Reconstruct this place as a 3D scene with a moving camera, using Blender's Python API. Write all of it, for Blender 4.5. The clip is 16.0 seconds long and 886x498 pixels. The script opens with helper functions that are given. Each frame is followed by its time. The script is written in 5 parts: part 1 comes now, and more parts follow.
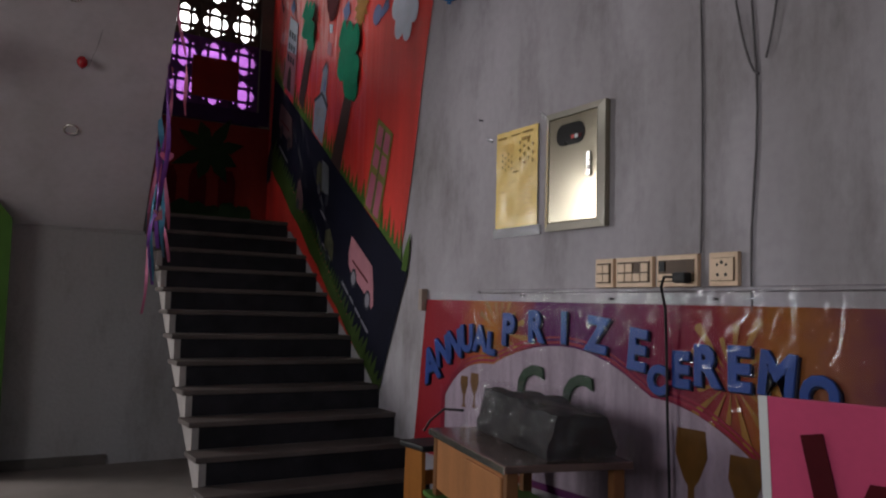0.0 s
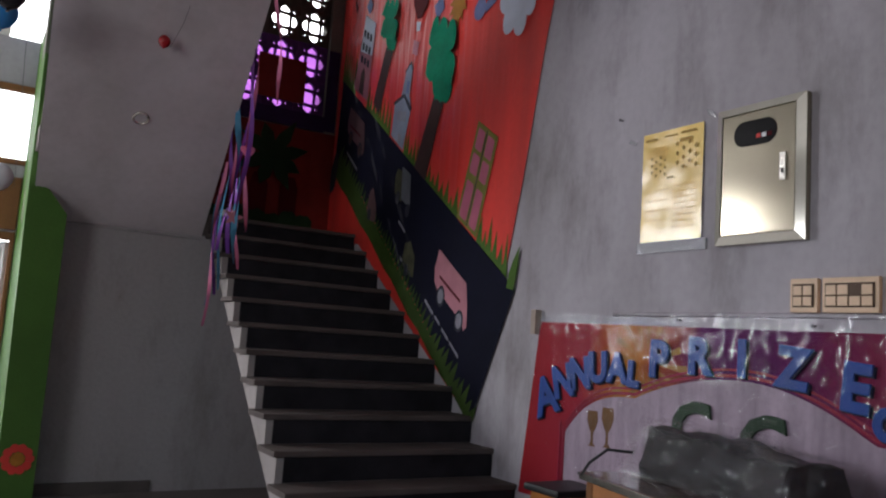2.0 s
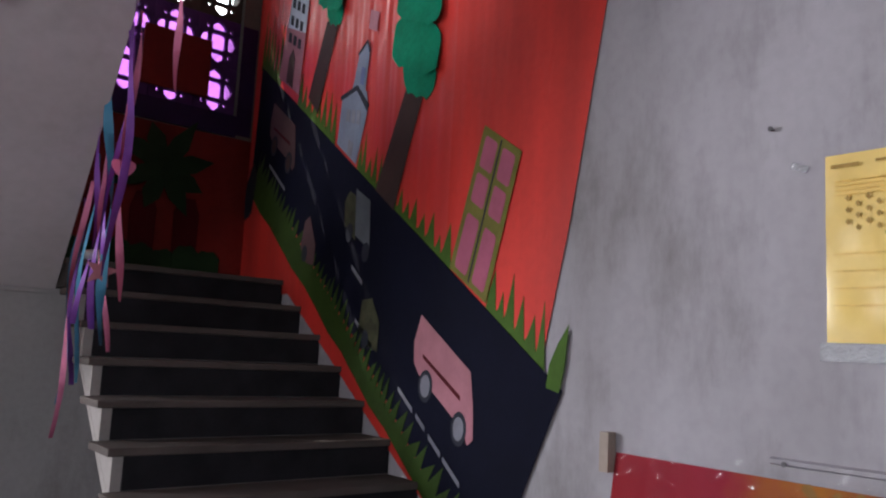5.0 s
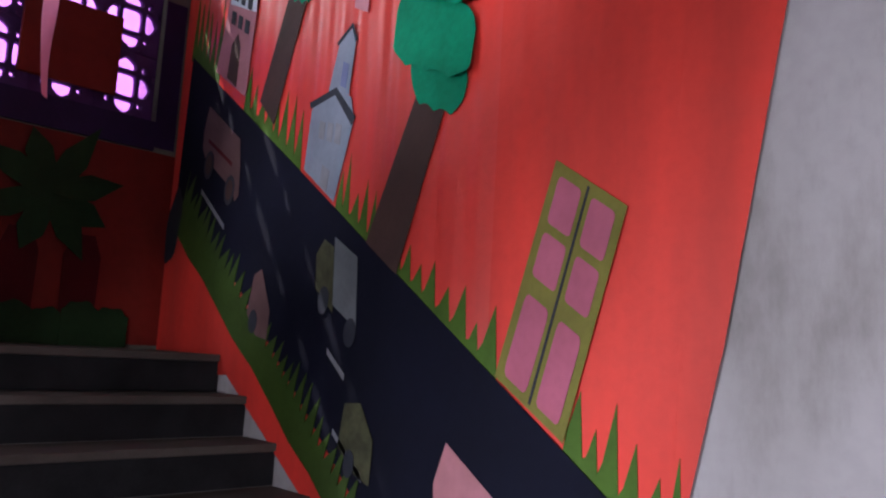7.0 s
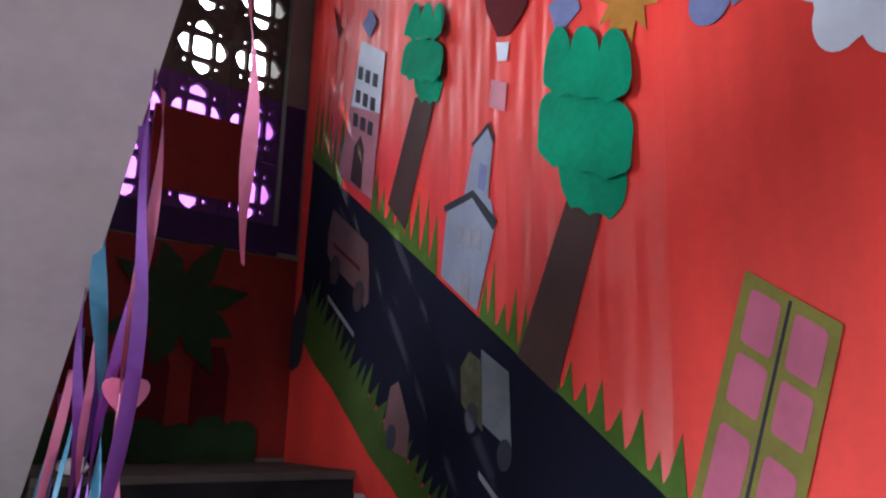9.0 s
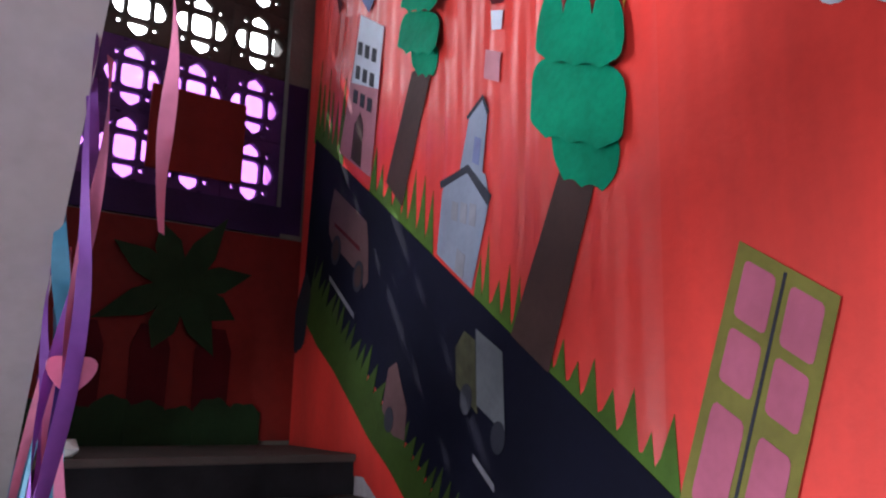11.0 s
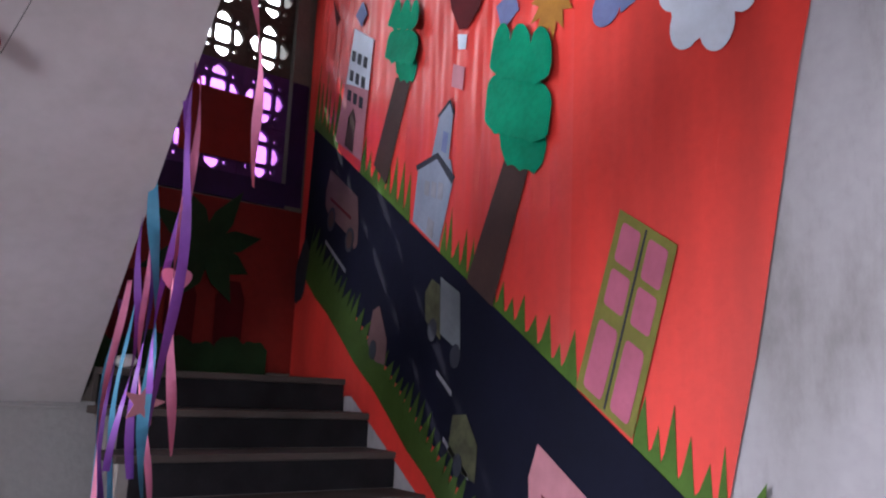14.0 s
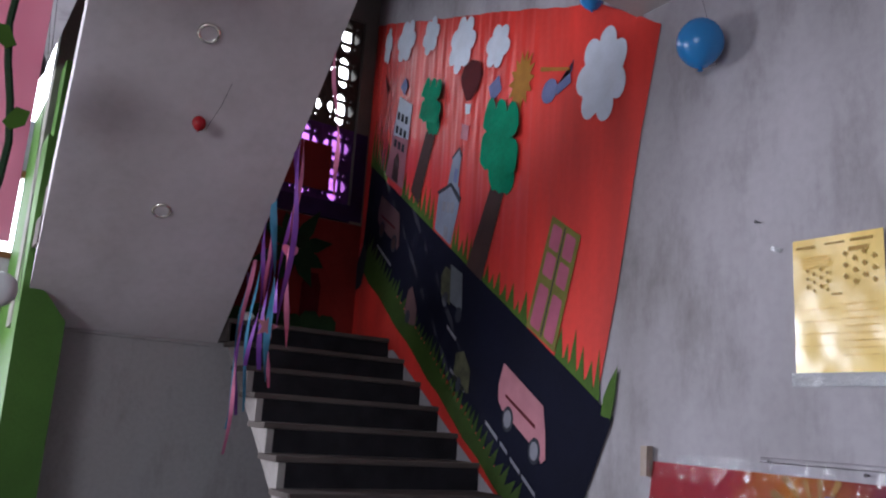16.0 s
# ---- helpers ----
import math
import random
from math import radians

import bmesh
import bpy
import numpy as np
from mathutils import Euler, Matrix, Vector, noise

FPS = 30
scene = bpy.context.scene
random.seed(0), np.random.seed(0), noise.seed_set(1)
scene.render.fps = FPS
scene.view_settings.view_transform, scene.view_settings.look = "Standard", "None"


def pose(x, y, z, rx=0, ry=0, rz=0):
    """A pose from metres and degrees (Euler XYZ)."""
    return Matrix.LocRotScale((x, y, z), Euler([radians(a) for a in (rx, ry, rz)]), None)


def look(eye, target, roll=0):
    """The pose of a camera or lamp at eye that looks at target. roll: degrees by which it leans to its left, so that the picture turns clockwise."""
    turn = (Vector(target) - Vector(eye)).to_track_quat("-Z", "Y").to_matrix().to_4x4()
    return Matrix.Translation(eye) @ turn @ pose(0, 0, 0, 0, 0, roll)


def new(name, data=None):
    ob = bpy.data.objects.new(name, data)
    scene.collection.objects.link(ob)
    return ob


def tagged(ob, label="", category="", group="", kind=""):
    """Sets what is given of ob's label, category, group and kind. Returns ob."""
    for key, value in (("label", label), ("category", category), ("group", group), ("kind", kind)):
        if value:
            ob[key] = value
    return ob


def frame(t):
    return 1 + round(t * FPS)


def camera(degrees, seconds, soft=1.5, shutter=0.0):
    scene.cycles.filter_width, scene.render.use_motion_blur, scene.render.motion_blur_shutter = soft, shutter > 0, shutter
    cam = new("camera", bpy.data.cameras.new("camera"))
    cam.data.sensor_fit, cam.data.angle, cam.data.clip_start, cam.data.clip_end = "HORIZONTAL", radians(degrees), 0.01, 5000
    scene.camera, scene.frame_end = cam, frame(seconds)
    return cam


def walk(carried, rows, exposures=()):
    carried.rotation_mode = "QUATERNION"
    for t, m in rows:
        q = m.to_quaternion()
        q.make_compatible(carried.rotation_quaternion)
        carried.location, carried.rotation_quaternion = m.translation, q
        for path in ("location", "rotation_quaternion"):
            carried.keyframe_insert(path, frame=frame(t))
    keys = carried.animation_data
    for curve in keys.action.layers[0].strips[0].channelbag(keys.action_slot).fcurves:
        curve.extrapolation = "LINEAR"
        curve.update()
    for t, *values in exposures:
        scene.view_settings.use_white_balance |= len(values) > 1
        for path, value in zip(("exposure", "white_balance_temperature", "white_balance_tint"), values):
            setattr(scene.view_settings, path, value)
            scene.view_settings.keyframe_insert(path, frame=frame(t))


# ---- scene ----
LENS = 58.0
PATH = [
    (0, (-2.645, -4.878, 1.370), (-1.603, -3.177, 1.521), 1.46),
    (0.5, (-2.761, -4.665, 1.332), (-1.721, -2.966, 1.505), 2.61),
    (1, (-2.825, -4.410, 1.317), (-1.857, -2.670, 1.506), 2.33),
    (1.5, (-2.843, -4.156, 1.290), (-1.850, -2.436, 1.525), 2.74),
    (2, (-2.906, -4.017, 1.278), (-1.873, -2.320, 1.509), 3.93),
    (2.5, (-2.950, -3.866, 1.282), (-1.888, -2.194, 1.561), 3.04),
    (3, (-2.957, -3.730, 1.307), (-1.849, -2.085, 1.568), 3.89),
    (3.5, (-2.898, -3.448, 1.388), (-1.708, -1.860, 1.640), 3.84),
    (4, (-2.743, -3.068, 1.505), (-1.561, -1.478, 1.780), 3.06),
    (6.5, (-1.889, -1.247, 2.088), (-0.512, 0.185, 2.317), 3.43),
    (7, (-1.847, -1.014, 2.190), (-0.452, 0.394, 2.456), 3.12),
    (7.5, (-1.789, -0.756, 2.291), (-0.395, 0.647, 2.584), 2.10),
    (8, (-1.788, -0.721, 2.340), (-0.456, 0.725, 2.708), 2.06),
    (8.5, (-1.826, -0.724, 2.352), (-0.538, 0.746, 2.779), 1.82),
    (9, (-1.934, -0.723, 2.372), (-0.706, 0.800, 2.787), 1.75),
    (11.5, (-1.728, -0.766, 2.359), (-0.569, 0.820, 2.735), 1.62),
    (12, (-1.759, -0.797, 2.332), (-0.564, 0.764, 2.701), 1.51),
    (12.5, (-1.911, -0.863, 2.290), (-0.671, 0.667, 2.637), 1.68),
    (13, (-2.019, -1.051, 2.244), (-0.797, 0.494, 2.587), 1.70),
    (13.5, (-2.122, -1.227, 2.178), (-0.894, 0.312, 2.530), 1.87),
    (14, (-2.240, -1.446, 2.104), (-1.031, 0.108, 2.454), 2.50),
    (14.5, (-2.383, -1.711, 2.030), (-1.207, -0.134, 2.392), 2.49),
    (15, (-2.487, -1.904, 1.959), (-1.328, -0.317, 2.335), 2.72),
    (15.5, (-2.816, -2.287, 1.828), (-1.644, -0.714, 2.215), 2.82),
    (16, (-3.036, -3.079, 1.539), (-1.966, -1.444, 1.966), 3.79),
]
cam = camera(LENS, 16.0, soft=2.2)
walk(cam, [(t, look(eye, target, roll)) for t, eye, target, roll in PATH],
     exposures=[(0.0, 0.2, 6900, 10), (1.5, 0.45, 6600, 10), (3.0, 0.55, 6500, 10), (4.0, 0.68, 6500, 10), (6.5, 1.5, 6300, 12), (8.0, 1.75, 6250, 12), (13.0, 1.92, 6200, 12), (15.0, 1.42, 6150, 12), (16.0, 1.0, 6100, 12)])

# ---- light: overcast daylight through the openings ----
world = bpy.data.worlds.new("sky")
scene.world = world
world.use_nodes = True
wn = world.node_tree.nodes
sky = wn.new("ShaderNodeTexSky")
sky.sky_type = 'NISHITA'
sky.sun_disc = False
sky.sun_elevation = radians(52)
sky.sun_rotation = radians(60)
wn["Background"].inputs[1].default_value = 0.15
world.node_tree.links.new(sky.outputs[0], wn["Background"].inputs[0])

sun_data = bpy.data.lights.new("sun", 'SUN')
sun_data.energy, sun_data.angle, sun_data.color = 2.0, radians(0.6), (1.0, 0.95, 0.88)
sun = new("sun", sun_data)
sun.matrix_world = pose(0, 0, 20, 38, 0, -150)


def window_light(name, eye, target, w, h, watts, colour=(0.94, 0.96, 1.0)):
    d = bpy.data.lights.new(name, 'AREA')
    d.shape, d.size, d.size_y, d.energy, d.color = 'RECTANGLE', w, h, watts, colour
    o = new(name, d)
    o.matrix_world = look(eye, target)
    return o


window_light("daylight_corridor_side", (-5.93, 3.5, 2.45), (0, -2.4, 1.8), 1.5, 1.85, 145)
window_light("daylight_corridor_end", (-4.9, 4.12, 2.1), (-3.9, -2.5, 1.5), 1.8, 1.5, 12)
window_light("daylight_side_window", (-6.95, -3.4, 2.2), (0, -2.8, 1.5), 2.4, 1.4, 58)
window_light("daylight_block_window", (-0.9, 2.80, 4.45), (-0.75, 0.6, 3.9), 1.2, 1.3, 3)


# ---- materials ----
def mat(name, colour, rough=0.8, vary=0.12, scale=3.0, fine=60.0, bump=0.15, metal=0.0, dark=None, streak=0.0,
        spec=0.22, island=0.0, stain=0.0):
    m = bpy.data.materials.new(name)
    m.use_nodes = True
    nt = m.node_tree
    b = nt.nodes["Principled BSDF"]
    b.inputs["Roughness"].default_value = rough
    b.inputs["Metallic"].default_value = metal
    b.inputs["Specular IOR Level"].default_value = spec
    tc = nt.nodes.new("ShaderNodeTexCoord")
    n1 = nt.nodes.new("ShaderNodeTexNoise")
    n1.inputs["Scale"].default_value, n1.inputs["Detail"].default_value = scale, 6
    n2 = nt.nodes.new("ShaderNodeTexNoise")
    n2.inputs["Scale"].default_value, n2.inputs["Detail"].default_value = fine, 4
    src = tc.outputs["Object"]
    if streak:
        mp = nt.nodes.new("ShaderNodeMapping")
        mp.inputs["Scale"].default_value = (1, 1, 1 / streak)
        nt.links.new(src, mp.inputs[0])
        nt.links.new(mp.outputs[0], n1.inputs["Vector"])
    else:
        nt.links.new(src, n1.inputs["Vector"])
    nt.links.new(src, n2.inputs["Vector"])
    ramp = nt.nodes.new("ShaderNodeValToRGB")
    lo = dark or tuple(c * (1 - 2 * vary) for c in colour)
    ramp.color_ramp.elements[0].color = (*lo, 1)
    ramp.color_ramp.elements[1].color = (*[min(1, c * (1 + vary)) for c in colour], 1)
    ramp.color_ramp.elements[0].position, ramp.color_ramp.elements[1].position = 0.3, 0.68
    nt.links.new(n1.outputs[0], ramp.inputs[0])
    mix = nt.nodes.new("ShaderNodeMixRGB")
    mix.blend_type = 'MULTIPLY'
    mix.inputs[0].default_value = min(1, vary * 2.5)
    r2 = nt.nodes.new("ShaderNodeValToRGB")
    r2.color_ramp.elements[0].color, r2.color_ramp.elements[1].color = (.72, .72, .72, 1), (1, 1, 1, 1)
    r2.color_ramp.elements[0].position, r2.color_ramp.elements[1].position = 0.3, 0.6
    nt.links.new(n2.outputs[0], r2.inputs[0])
    nt.links.new(ramp.outputs[0], mix.inputs[1])
    nt.links.new(r2.outputs[0], mix.inputs[2])
    last = mix.outputs[0]
    if stain:
        mp = nt.nodes.new("ShaderNodeMapping")
        mp.inputs["Scale"].default_value = (1.0, 1.0, 0.35)
        n3 = nt.nodes.new("ShaderNodeTexNoise")
        n3.inputs["Scale"].default_value, n3.inputs["Detail"].default_value, n3.inputs["Roughness"].default_value = 3.2, 8, 0.68
        r3 = nt.nodes.new("ShaderNodeValToRGB")
        r3.color_ramp.elements[0].color, r3.color_ramp.elements[1].color = (1 - stain, 1 - stain * 1.05, 1 - stain * 1.1, 1), (1, 1, 1, 1)
        r3.color_ramp.elements[0].position, r3.color_ramp.elements[1].position = 0.30, 0.50
        mx = nt.nodes.new("ShaderNodeMixRGB")
        mx.blend_type = 'MULTIPLY'
        mx.inputs[0].default_value = 1.0
        nt.links.new(src, mp.inputs[0])
        nt.links.new(mp.outputs[0], n3.inputs["Vector"])
        nt.links.new(n3.outputs[0], r3.inputs[0])
        nt.links.new(last, mx.inputs[1])
        nt.links.new(r3.outputs[0], mx.inputs[2])
        last = mx.outputs[0]
    if island:
        oi = nt.nodes.new("ShaderNodeObjectInfo")
        hs = nt.nodes.new("ShaderNodeHueSaturation")
        mr = nt.nodes.new("ShaderNodeMapRange")
        mr.inputs[3].default_value, mr.inputs[4].default_value = 1 - island, 1 + island
        nt.links.new(oi.outputs["Random"], mr.inputs[0])
        nt.links.new(mr.outputs[0], hs.inputs["Value"])
        nt.links.new(last, hs.inputs["Color"])
        last = hs.outputs[0]
    nt.links.new(last, b.inputs["Base Color"])
    if bump:
        bp = nt.nodes.new("ShaderNodeBump")
        bp.inputs["Strength"].default_value, bp.inputs["Distance"].default_value = bump, 0.01
        nt.links.new(n2.outputs[0], bp.inputs["Height"])
        nt.links.new(bp.outputs[0], b.inputs["Normal"])
    return m


def glassy(name, colour, rough, gloss, bump=0.4, scale=14.0, milk=0.0):
    """Thin clear plastic film or glass: see-through, with crumpled gloss and a little milkiness."""
    m = bpy.data.materials.new(name)
    m.use_nodes = True
    nt = m.node_tree
    nt.nodes.remove(nt.nodes["Principled BSDF"])
    tr, gl, df = (nt.nodes.new("ShaderNodeBsdf" + k) for k in ("Transparent", "Glossy", "Diffuse"))
    gl.inputs["Color"].default_value, gl.inputs["Roughness"].default_value = (*colour, 1), rough
    df.inputs["Color"].default_value = (*colour, 1)
    m1, m2 = nt.nodes.new("ShaderNodeMixShader"), nt.nodes.new("ShaderNodeMixShader")
    m1.inputs[0].default_value, m2.inputs[0].default_value = gloss, milk
    tc = nt.nodes.new("ShaderNodeTexCoord")
    n = nt.nodes.new("ShaderNodeTexNoise")
    n.inputs["Scale"].default_value, n.inputs["Detail"].default_value, n.inputs["Distortion"].default_value = scale, 3, 1.2
    bp = nt.nodes.new("ShaderNodeBump")
    bp.inputs["Strength"].default_value, bp.inputs["Distance"].default_value = bump, 0.03
    nt.links.new(tc.outputs["Object"], n.inputs["Vector"])
    nt.links.new(n.outputs[0], bp.inputs["Height"])
    nt.links.new(bp.outputs[0], gl.inputs["Normal"])
    nt.links.new(tr.outputs[0], m1.inputs[1])
    nt.links.new(gl.outputs[0], m1.inputs[2])
    nt.links.new(m1.outputs[0], m2.inputs[1])
    nt.links.new(df.outputs[0], m2.inputs[2])
    nt.links.new(m2.outputs[0], nt.nodes["Material Output"].inputs[0])
    return m


M_WALL = mat("lavender_plaster", (0.41, 0.385, 0.425), 0.86, 0.10, 1.7, 22, 0.08, dark=(0.29, 0.265, 0.285), streak=3, stain=0.33)
M_SOFFIT = mat("soffit_plaster", (0.59, 0.55, 0.585), 0.9, 0.08, 0.9, 20, 0.12, dark=(0.47, 0.44, 0.45), stain=0.10)
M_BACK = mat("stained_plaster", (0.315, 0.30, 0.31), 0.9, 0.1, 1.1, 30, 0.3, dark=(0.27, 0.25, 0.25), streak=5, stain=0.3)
M_CONC = mat("bare_concrete", (0.20, 0.19, 0.17), 0.92, 0.12, 2.5, 50, 0.4)
M_CEIL = mat("ceiling_white", (0.62, 0.61, 0.61), 0.9, 0.06, 1.2, 40, 0.2)
M_FLOOR = mat("floor_terrazzo", (0.21, 0.18, 0.17), 0.55, 0.15, 2.0, 120, 0.05)
M_SKIRT = mat("skirting_dark", (0.10, 0.085, 0.08), 0.5, 0.12, 4, 90, 0.05)
M_TREAD = mat("tread_stone", (0.095, 0.077, 0.073), 0.75, 0.12, 3, 110, 0.08, dark=(0.062, 0.050, 0.047), spec=0.2)
M_RISER = mat("riser_black", (0.020, 0.019, 0.023), 0.7, 0.2, 6, 130, 0.05, spec=0.12)
M_STRING = mat("stringer_plaster", (0.30, 0.27, 0.265), 0.85, 0.1, 3, 50, 0.2)
M_RED = mat("red_paper", (0.71, 0.045, 0.036), 0.36, 0.08, 3.0, 25, 0.12, dark=(0.42, 0.030, 0.025), streak=5, spec=0.34)
M_REDM = mat("matt_red_paper", (0.71, 0.043, 0.032), 0.55, 0.08, 3.0, 25, 0.12, dark=(0.42, 0.030, 0.024), streak=5, spec=0.2)
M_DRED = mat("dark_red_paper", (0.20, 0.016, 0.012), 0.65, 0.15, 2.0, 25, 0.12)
M_NAVY = mat("navy_paper", (0.0045, 0.005, 0.016), 0.8, 0.15, 2.0, 30, 0.1, spec=0.12)
M_GRASS = mat("green_paper", (0.055, 0.12, 0.012), 0.7, 0.12, 5, 40, 0.1)
M_DGREEN = mat("dark_green_paper", (0.012, 0.035, 0.012), 0.7, 0.15, 5, 40, 0.1)
M_CROWN = mat("emerald_paper", (0.002, 0.215, 0.115), 0.7, 0.14, 5, 40, 0.15, spec=0.08)
M_TRUNK = mat("brown_paper", (0.050, 0.024, 0.022), 0.7, 0.12, 6, 50, 0.1)
M_CLOUD = mat("white_paper", (0.56, 0.60, 0.70), 0.7, 0.06, 6, 50, 0.08)
M_HOUSE = mat("pale_blue_paper", (0.19, 0.215, 0.29), 0.7, 0.08, 6, 50, 0.08)
M_INK = mat("dark_ink", (0.02, 0.022, 0.035), 0.7, 0.1, 8, 60, 0.0)
M_GREYP = mat("grey_paper", (0.20, 0.20, 0.24), 0.7, 0.1, 8, 60, 0.05)
M_PINKP = mat("pink_paper", (0.42, 0.17, 0.21), 0.7, 0.08, 6, 50, 0.08)
# Darker copy of pink_paper: dimness up the stairs is put into the colour.
M_PINKD = mat("dim_pink_paper", (0.10, 0.05, 0.055), 0.7, 0.1, 6, 50, 0.08)
# Darker copy of green_paper: the shade beside the steps is painted in.
M_GRASSD = mat("shaded_green_paper", (0.032, 0.062, 0.009), 0.7, 0.14, 5, 40, 0.1)
M_PINKW = mat("pink_pane_paper", (0.40, 0.10, 0.17), 0.7, 0.08, 6, 50, 0.08)
M_OLIVE = mat("olive_paper", (0.17, 0.155, 0.03), 0.7, 0.1, 6, 50, 0.08)
M_MAROON = mat("maroon_paper", (0.075, 0.004, 0.008), 0.75, 0.1, 6, 50, 0.08, spec=0.15)
M_SUN = mat("mustard_paper", (0.35, 0.15, 0.02), 0.7, 0.12, 10, 60, 0.08)
M_BLUEP = mat("dusty_blue_paper", (0.13, 0.15, 0.30), 0.7, 0.1, 6, 50, 0.08)
M_PURPLE = mat("purple_paint", (0.035, 0.014, 0.075), 0.7, 0.15, 4, 60, 0.15)
M_JALI = mat("block_concrete", (0.085, 0.065, 0.055), 0.9, 0.2, 6, 70, 0.3)
M_JALIP = mat("block_purple", (0.10, 0.035, 0.16), 0.8, 0.15, 6, 70, 0.3)
M_GREENW = mat("green_wall_paint", (0.055, 0.135, 0.022), 0.6, 0.12, 2.0, 50, 0.15)
M_WOOD = mat("brown_wood", (0.20, 0.085, 0.035), 0.5, 0.15, 4, 40, 0.1, streak=6)
M_STEEL = mat("enamelled_steel", (0.37, 0.33, 0.25), 0.15, 0.04, 3, 5, 0.008, metal=0.7, spec=0.5)
M_CHROME = mat("chrome", (0.78, 0.75, 0.68), 0.24, 0.03, 6, 60, 0.02, metal=1.0)
M_RIM = mat("bright_rim", (0.86, 0.82, 0.72), 0.10, 0.03, 6, 60, 0.02, metal=0.6, spec=0.6)
M_BLACKG = mat("dark_window_plastic", (0.010, 0.009, 0.010), 0.2, 0.1, 6, 60, 0.0, spec=0.15)
M_BEIGE = mat("beige_switch_plastic", (0.74, 0.53, 0.37), 0.4, 0.06, 10, 80, 0.02)
M_BROWNP = mat("brown_switch_shadow", (0.10, 0.06, 0.04), 0.5, 0.1, 10, 80, 0.02)
M_YELLOW = mat("gold_poster", (0.95, 0.66, 0.20), 0.24, 0.08, 4, 12, 0.06, spec=0.7)
M_CABLE = mat("grey_cable", (0.13, 0.12, 0.13), 0.6, 0.1, 10, 90, 0.0)
M_BLACK = mat("black_rubber", (0.015, 0.015, 0.017), 0.5, 0.1, 10, 90, 0.0)
M_PINK = mat("ribbon_pink", (0.66, 0.20, 0.34), 0.55, 0.08, 10, 60, 0.05)
M_RPURP = mat("ribbon_purple", (0.20, 0.06, 0.34), 0.5, 0.1, 10, 60, 0.05)
M_RBLUE = mat("ribbon_blue", (0.07, 0.26, 0.42), 0.5, 0.1, 10, 60, 0.05)
M_BALL_B = mat("balloon_blue", (0.03, 0.22, 0.55), 0.25, 0.04, 6, 60, 0.0, spec=0.5)
M_BALL_K = mat("balloon_black", (0.015, 0.014, 0.02), 0.25, 0.05, 6, 60, 0.0, spec=0.5)
M_BALL_W = mat("balloon_white", (0.60, 0.60, 0.62), 0.3, 0.03, 6, 60, 0.0, spec=0.5)
M_BALL_R = mat("balloon_red", (0.35, 0.008, 0.015), 0.25, 0.05, 6, 60, 0.0, spec=0.5)
M_WHITE = mat("white_paint", (0.72, 0.72, 0.72), 0.6, 0.05, 3, 60, 0.08)
M_HOTPINK = mat("hot_pink_card", (0.62, 0.07, 0.17), 0.5, 0.06, 3, 50, 0.05)
M_GREYPL = mat("dust_cover", (0.022, 0.020, 0.022), 0.6, 0.15, 5, 50, 0.2, spec=0.12)
M_FILM = glassy("clear_film", (0.8, 0.8, 0.82), 0.08, 0.06, 0.45, 22, 0.01)
M_FILM2 = glassy("taped_film", (0.9, 0.9, 0.95), 0.06, 0.026, 0.05, 40, 0.0)
M_TAPE = glassy("silver_tape", (0.7, 0.7, 0.74), 0.22, 0.45, 0.9, 40, 0.35)


# ---- building helpers ----
def link(name, bm, material, parent=None, label="", smooth=False):
    me = bpy.data.meshes.new(name)
    bm.normal_update()
    if smooth:
        for e in bm.edges:
            if len(e.link_faces) == 2 and e.calc_face_angle(0) > 0.9:
                e.smooth = False
    bm.to_mesh(me)
    bm.free()
    me.materials.append(material)
    if smooth:
        me.polygons.foreach_set("use_smooth", [True] * len(me.polygons))
    o = new(name, me)
    if parent:
        o.parent = parent
    if label:
        tagged(o, label)
    return o


def part(name, bm, material, parent, label="", smooth=False):
    return link(name, bm, material, parent, label, smooth)


def thing(name, at, label, category, group="", kind=""):
    o = new(name)
    o.location = at
    tagged(o, label, category, group, kind)
    bpy.context.view_layer.update()
    return o


def own(name, bm, material, thing_ob, label="", smooth=False):
    """A part of an Empty, its mesh given in world metres."""
    bmesh.ops.translate(bm, vec=-thing_ob.matrix_world.translation, verts=bm.verts)
    return part(name, bm, material, thing_ob, label, smooth)


def box(x0, x1, y0, y1, z0, z1, bevel=0.0, bm=None):
    out = bm or bmesh.new()
    made = bmesh.ops.create_cube(out, size=1, matrix=Matrix.Translation(((x0 + x1) / 2, (y0 + y1) / 2, (z0 + z1) / 2)) @
                                 Matrix.Diagonal((abs(x1 - x0), abs(y1 - y0), abs(z1 - z0), 1)))
    if bevel:
        es = {e for v in made["verts"] for e in v.link_edges}
        bmesh.ops.bevel(out, geom=list(es), offset=bevel, segments=2, affect='EDGES', profile=0.6)
    return out


def prism(outline, axis, a, b, bm=None):
    """A flat outline pushed along an axis from a to b. For 'x' the outline is (y, z), for 'y' (x, z), for 'z' (x, y)."""
    out = bm or bmesh.new()

    def at(p, d):
        return {'x': (d, p[0], p[1]), 'y': (p[0], d, p[1]), 'z': (p[0], p[1], d)}[axis]
    v0 = [out.verts.new(at(p, a)) for p in outline]
    v1 = [out.verts.new(at(p, b)) for p in outline]
    out.faces.new(v0)
    out.faces.new(v1[::-1])
    n = len(outline)
    for i in range(n):
        out.faces.new((v0[i], v1[i], v1[(i + 1) % n], v0[(i + 1) % n]))
    bmesh.ops.recalc_face_normals(out, faces=out.faces)
    return out


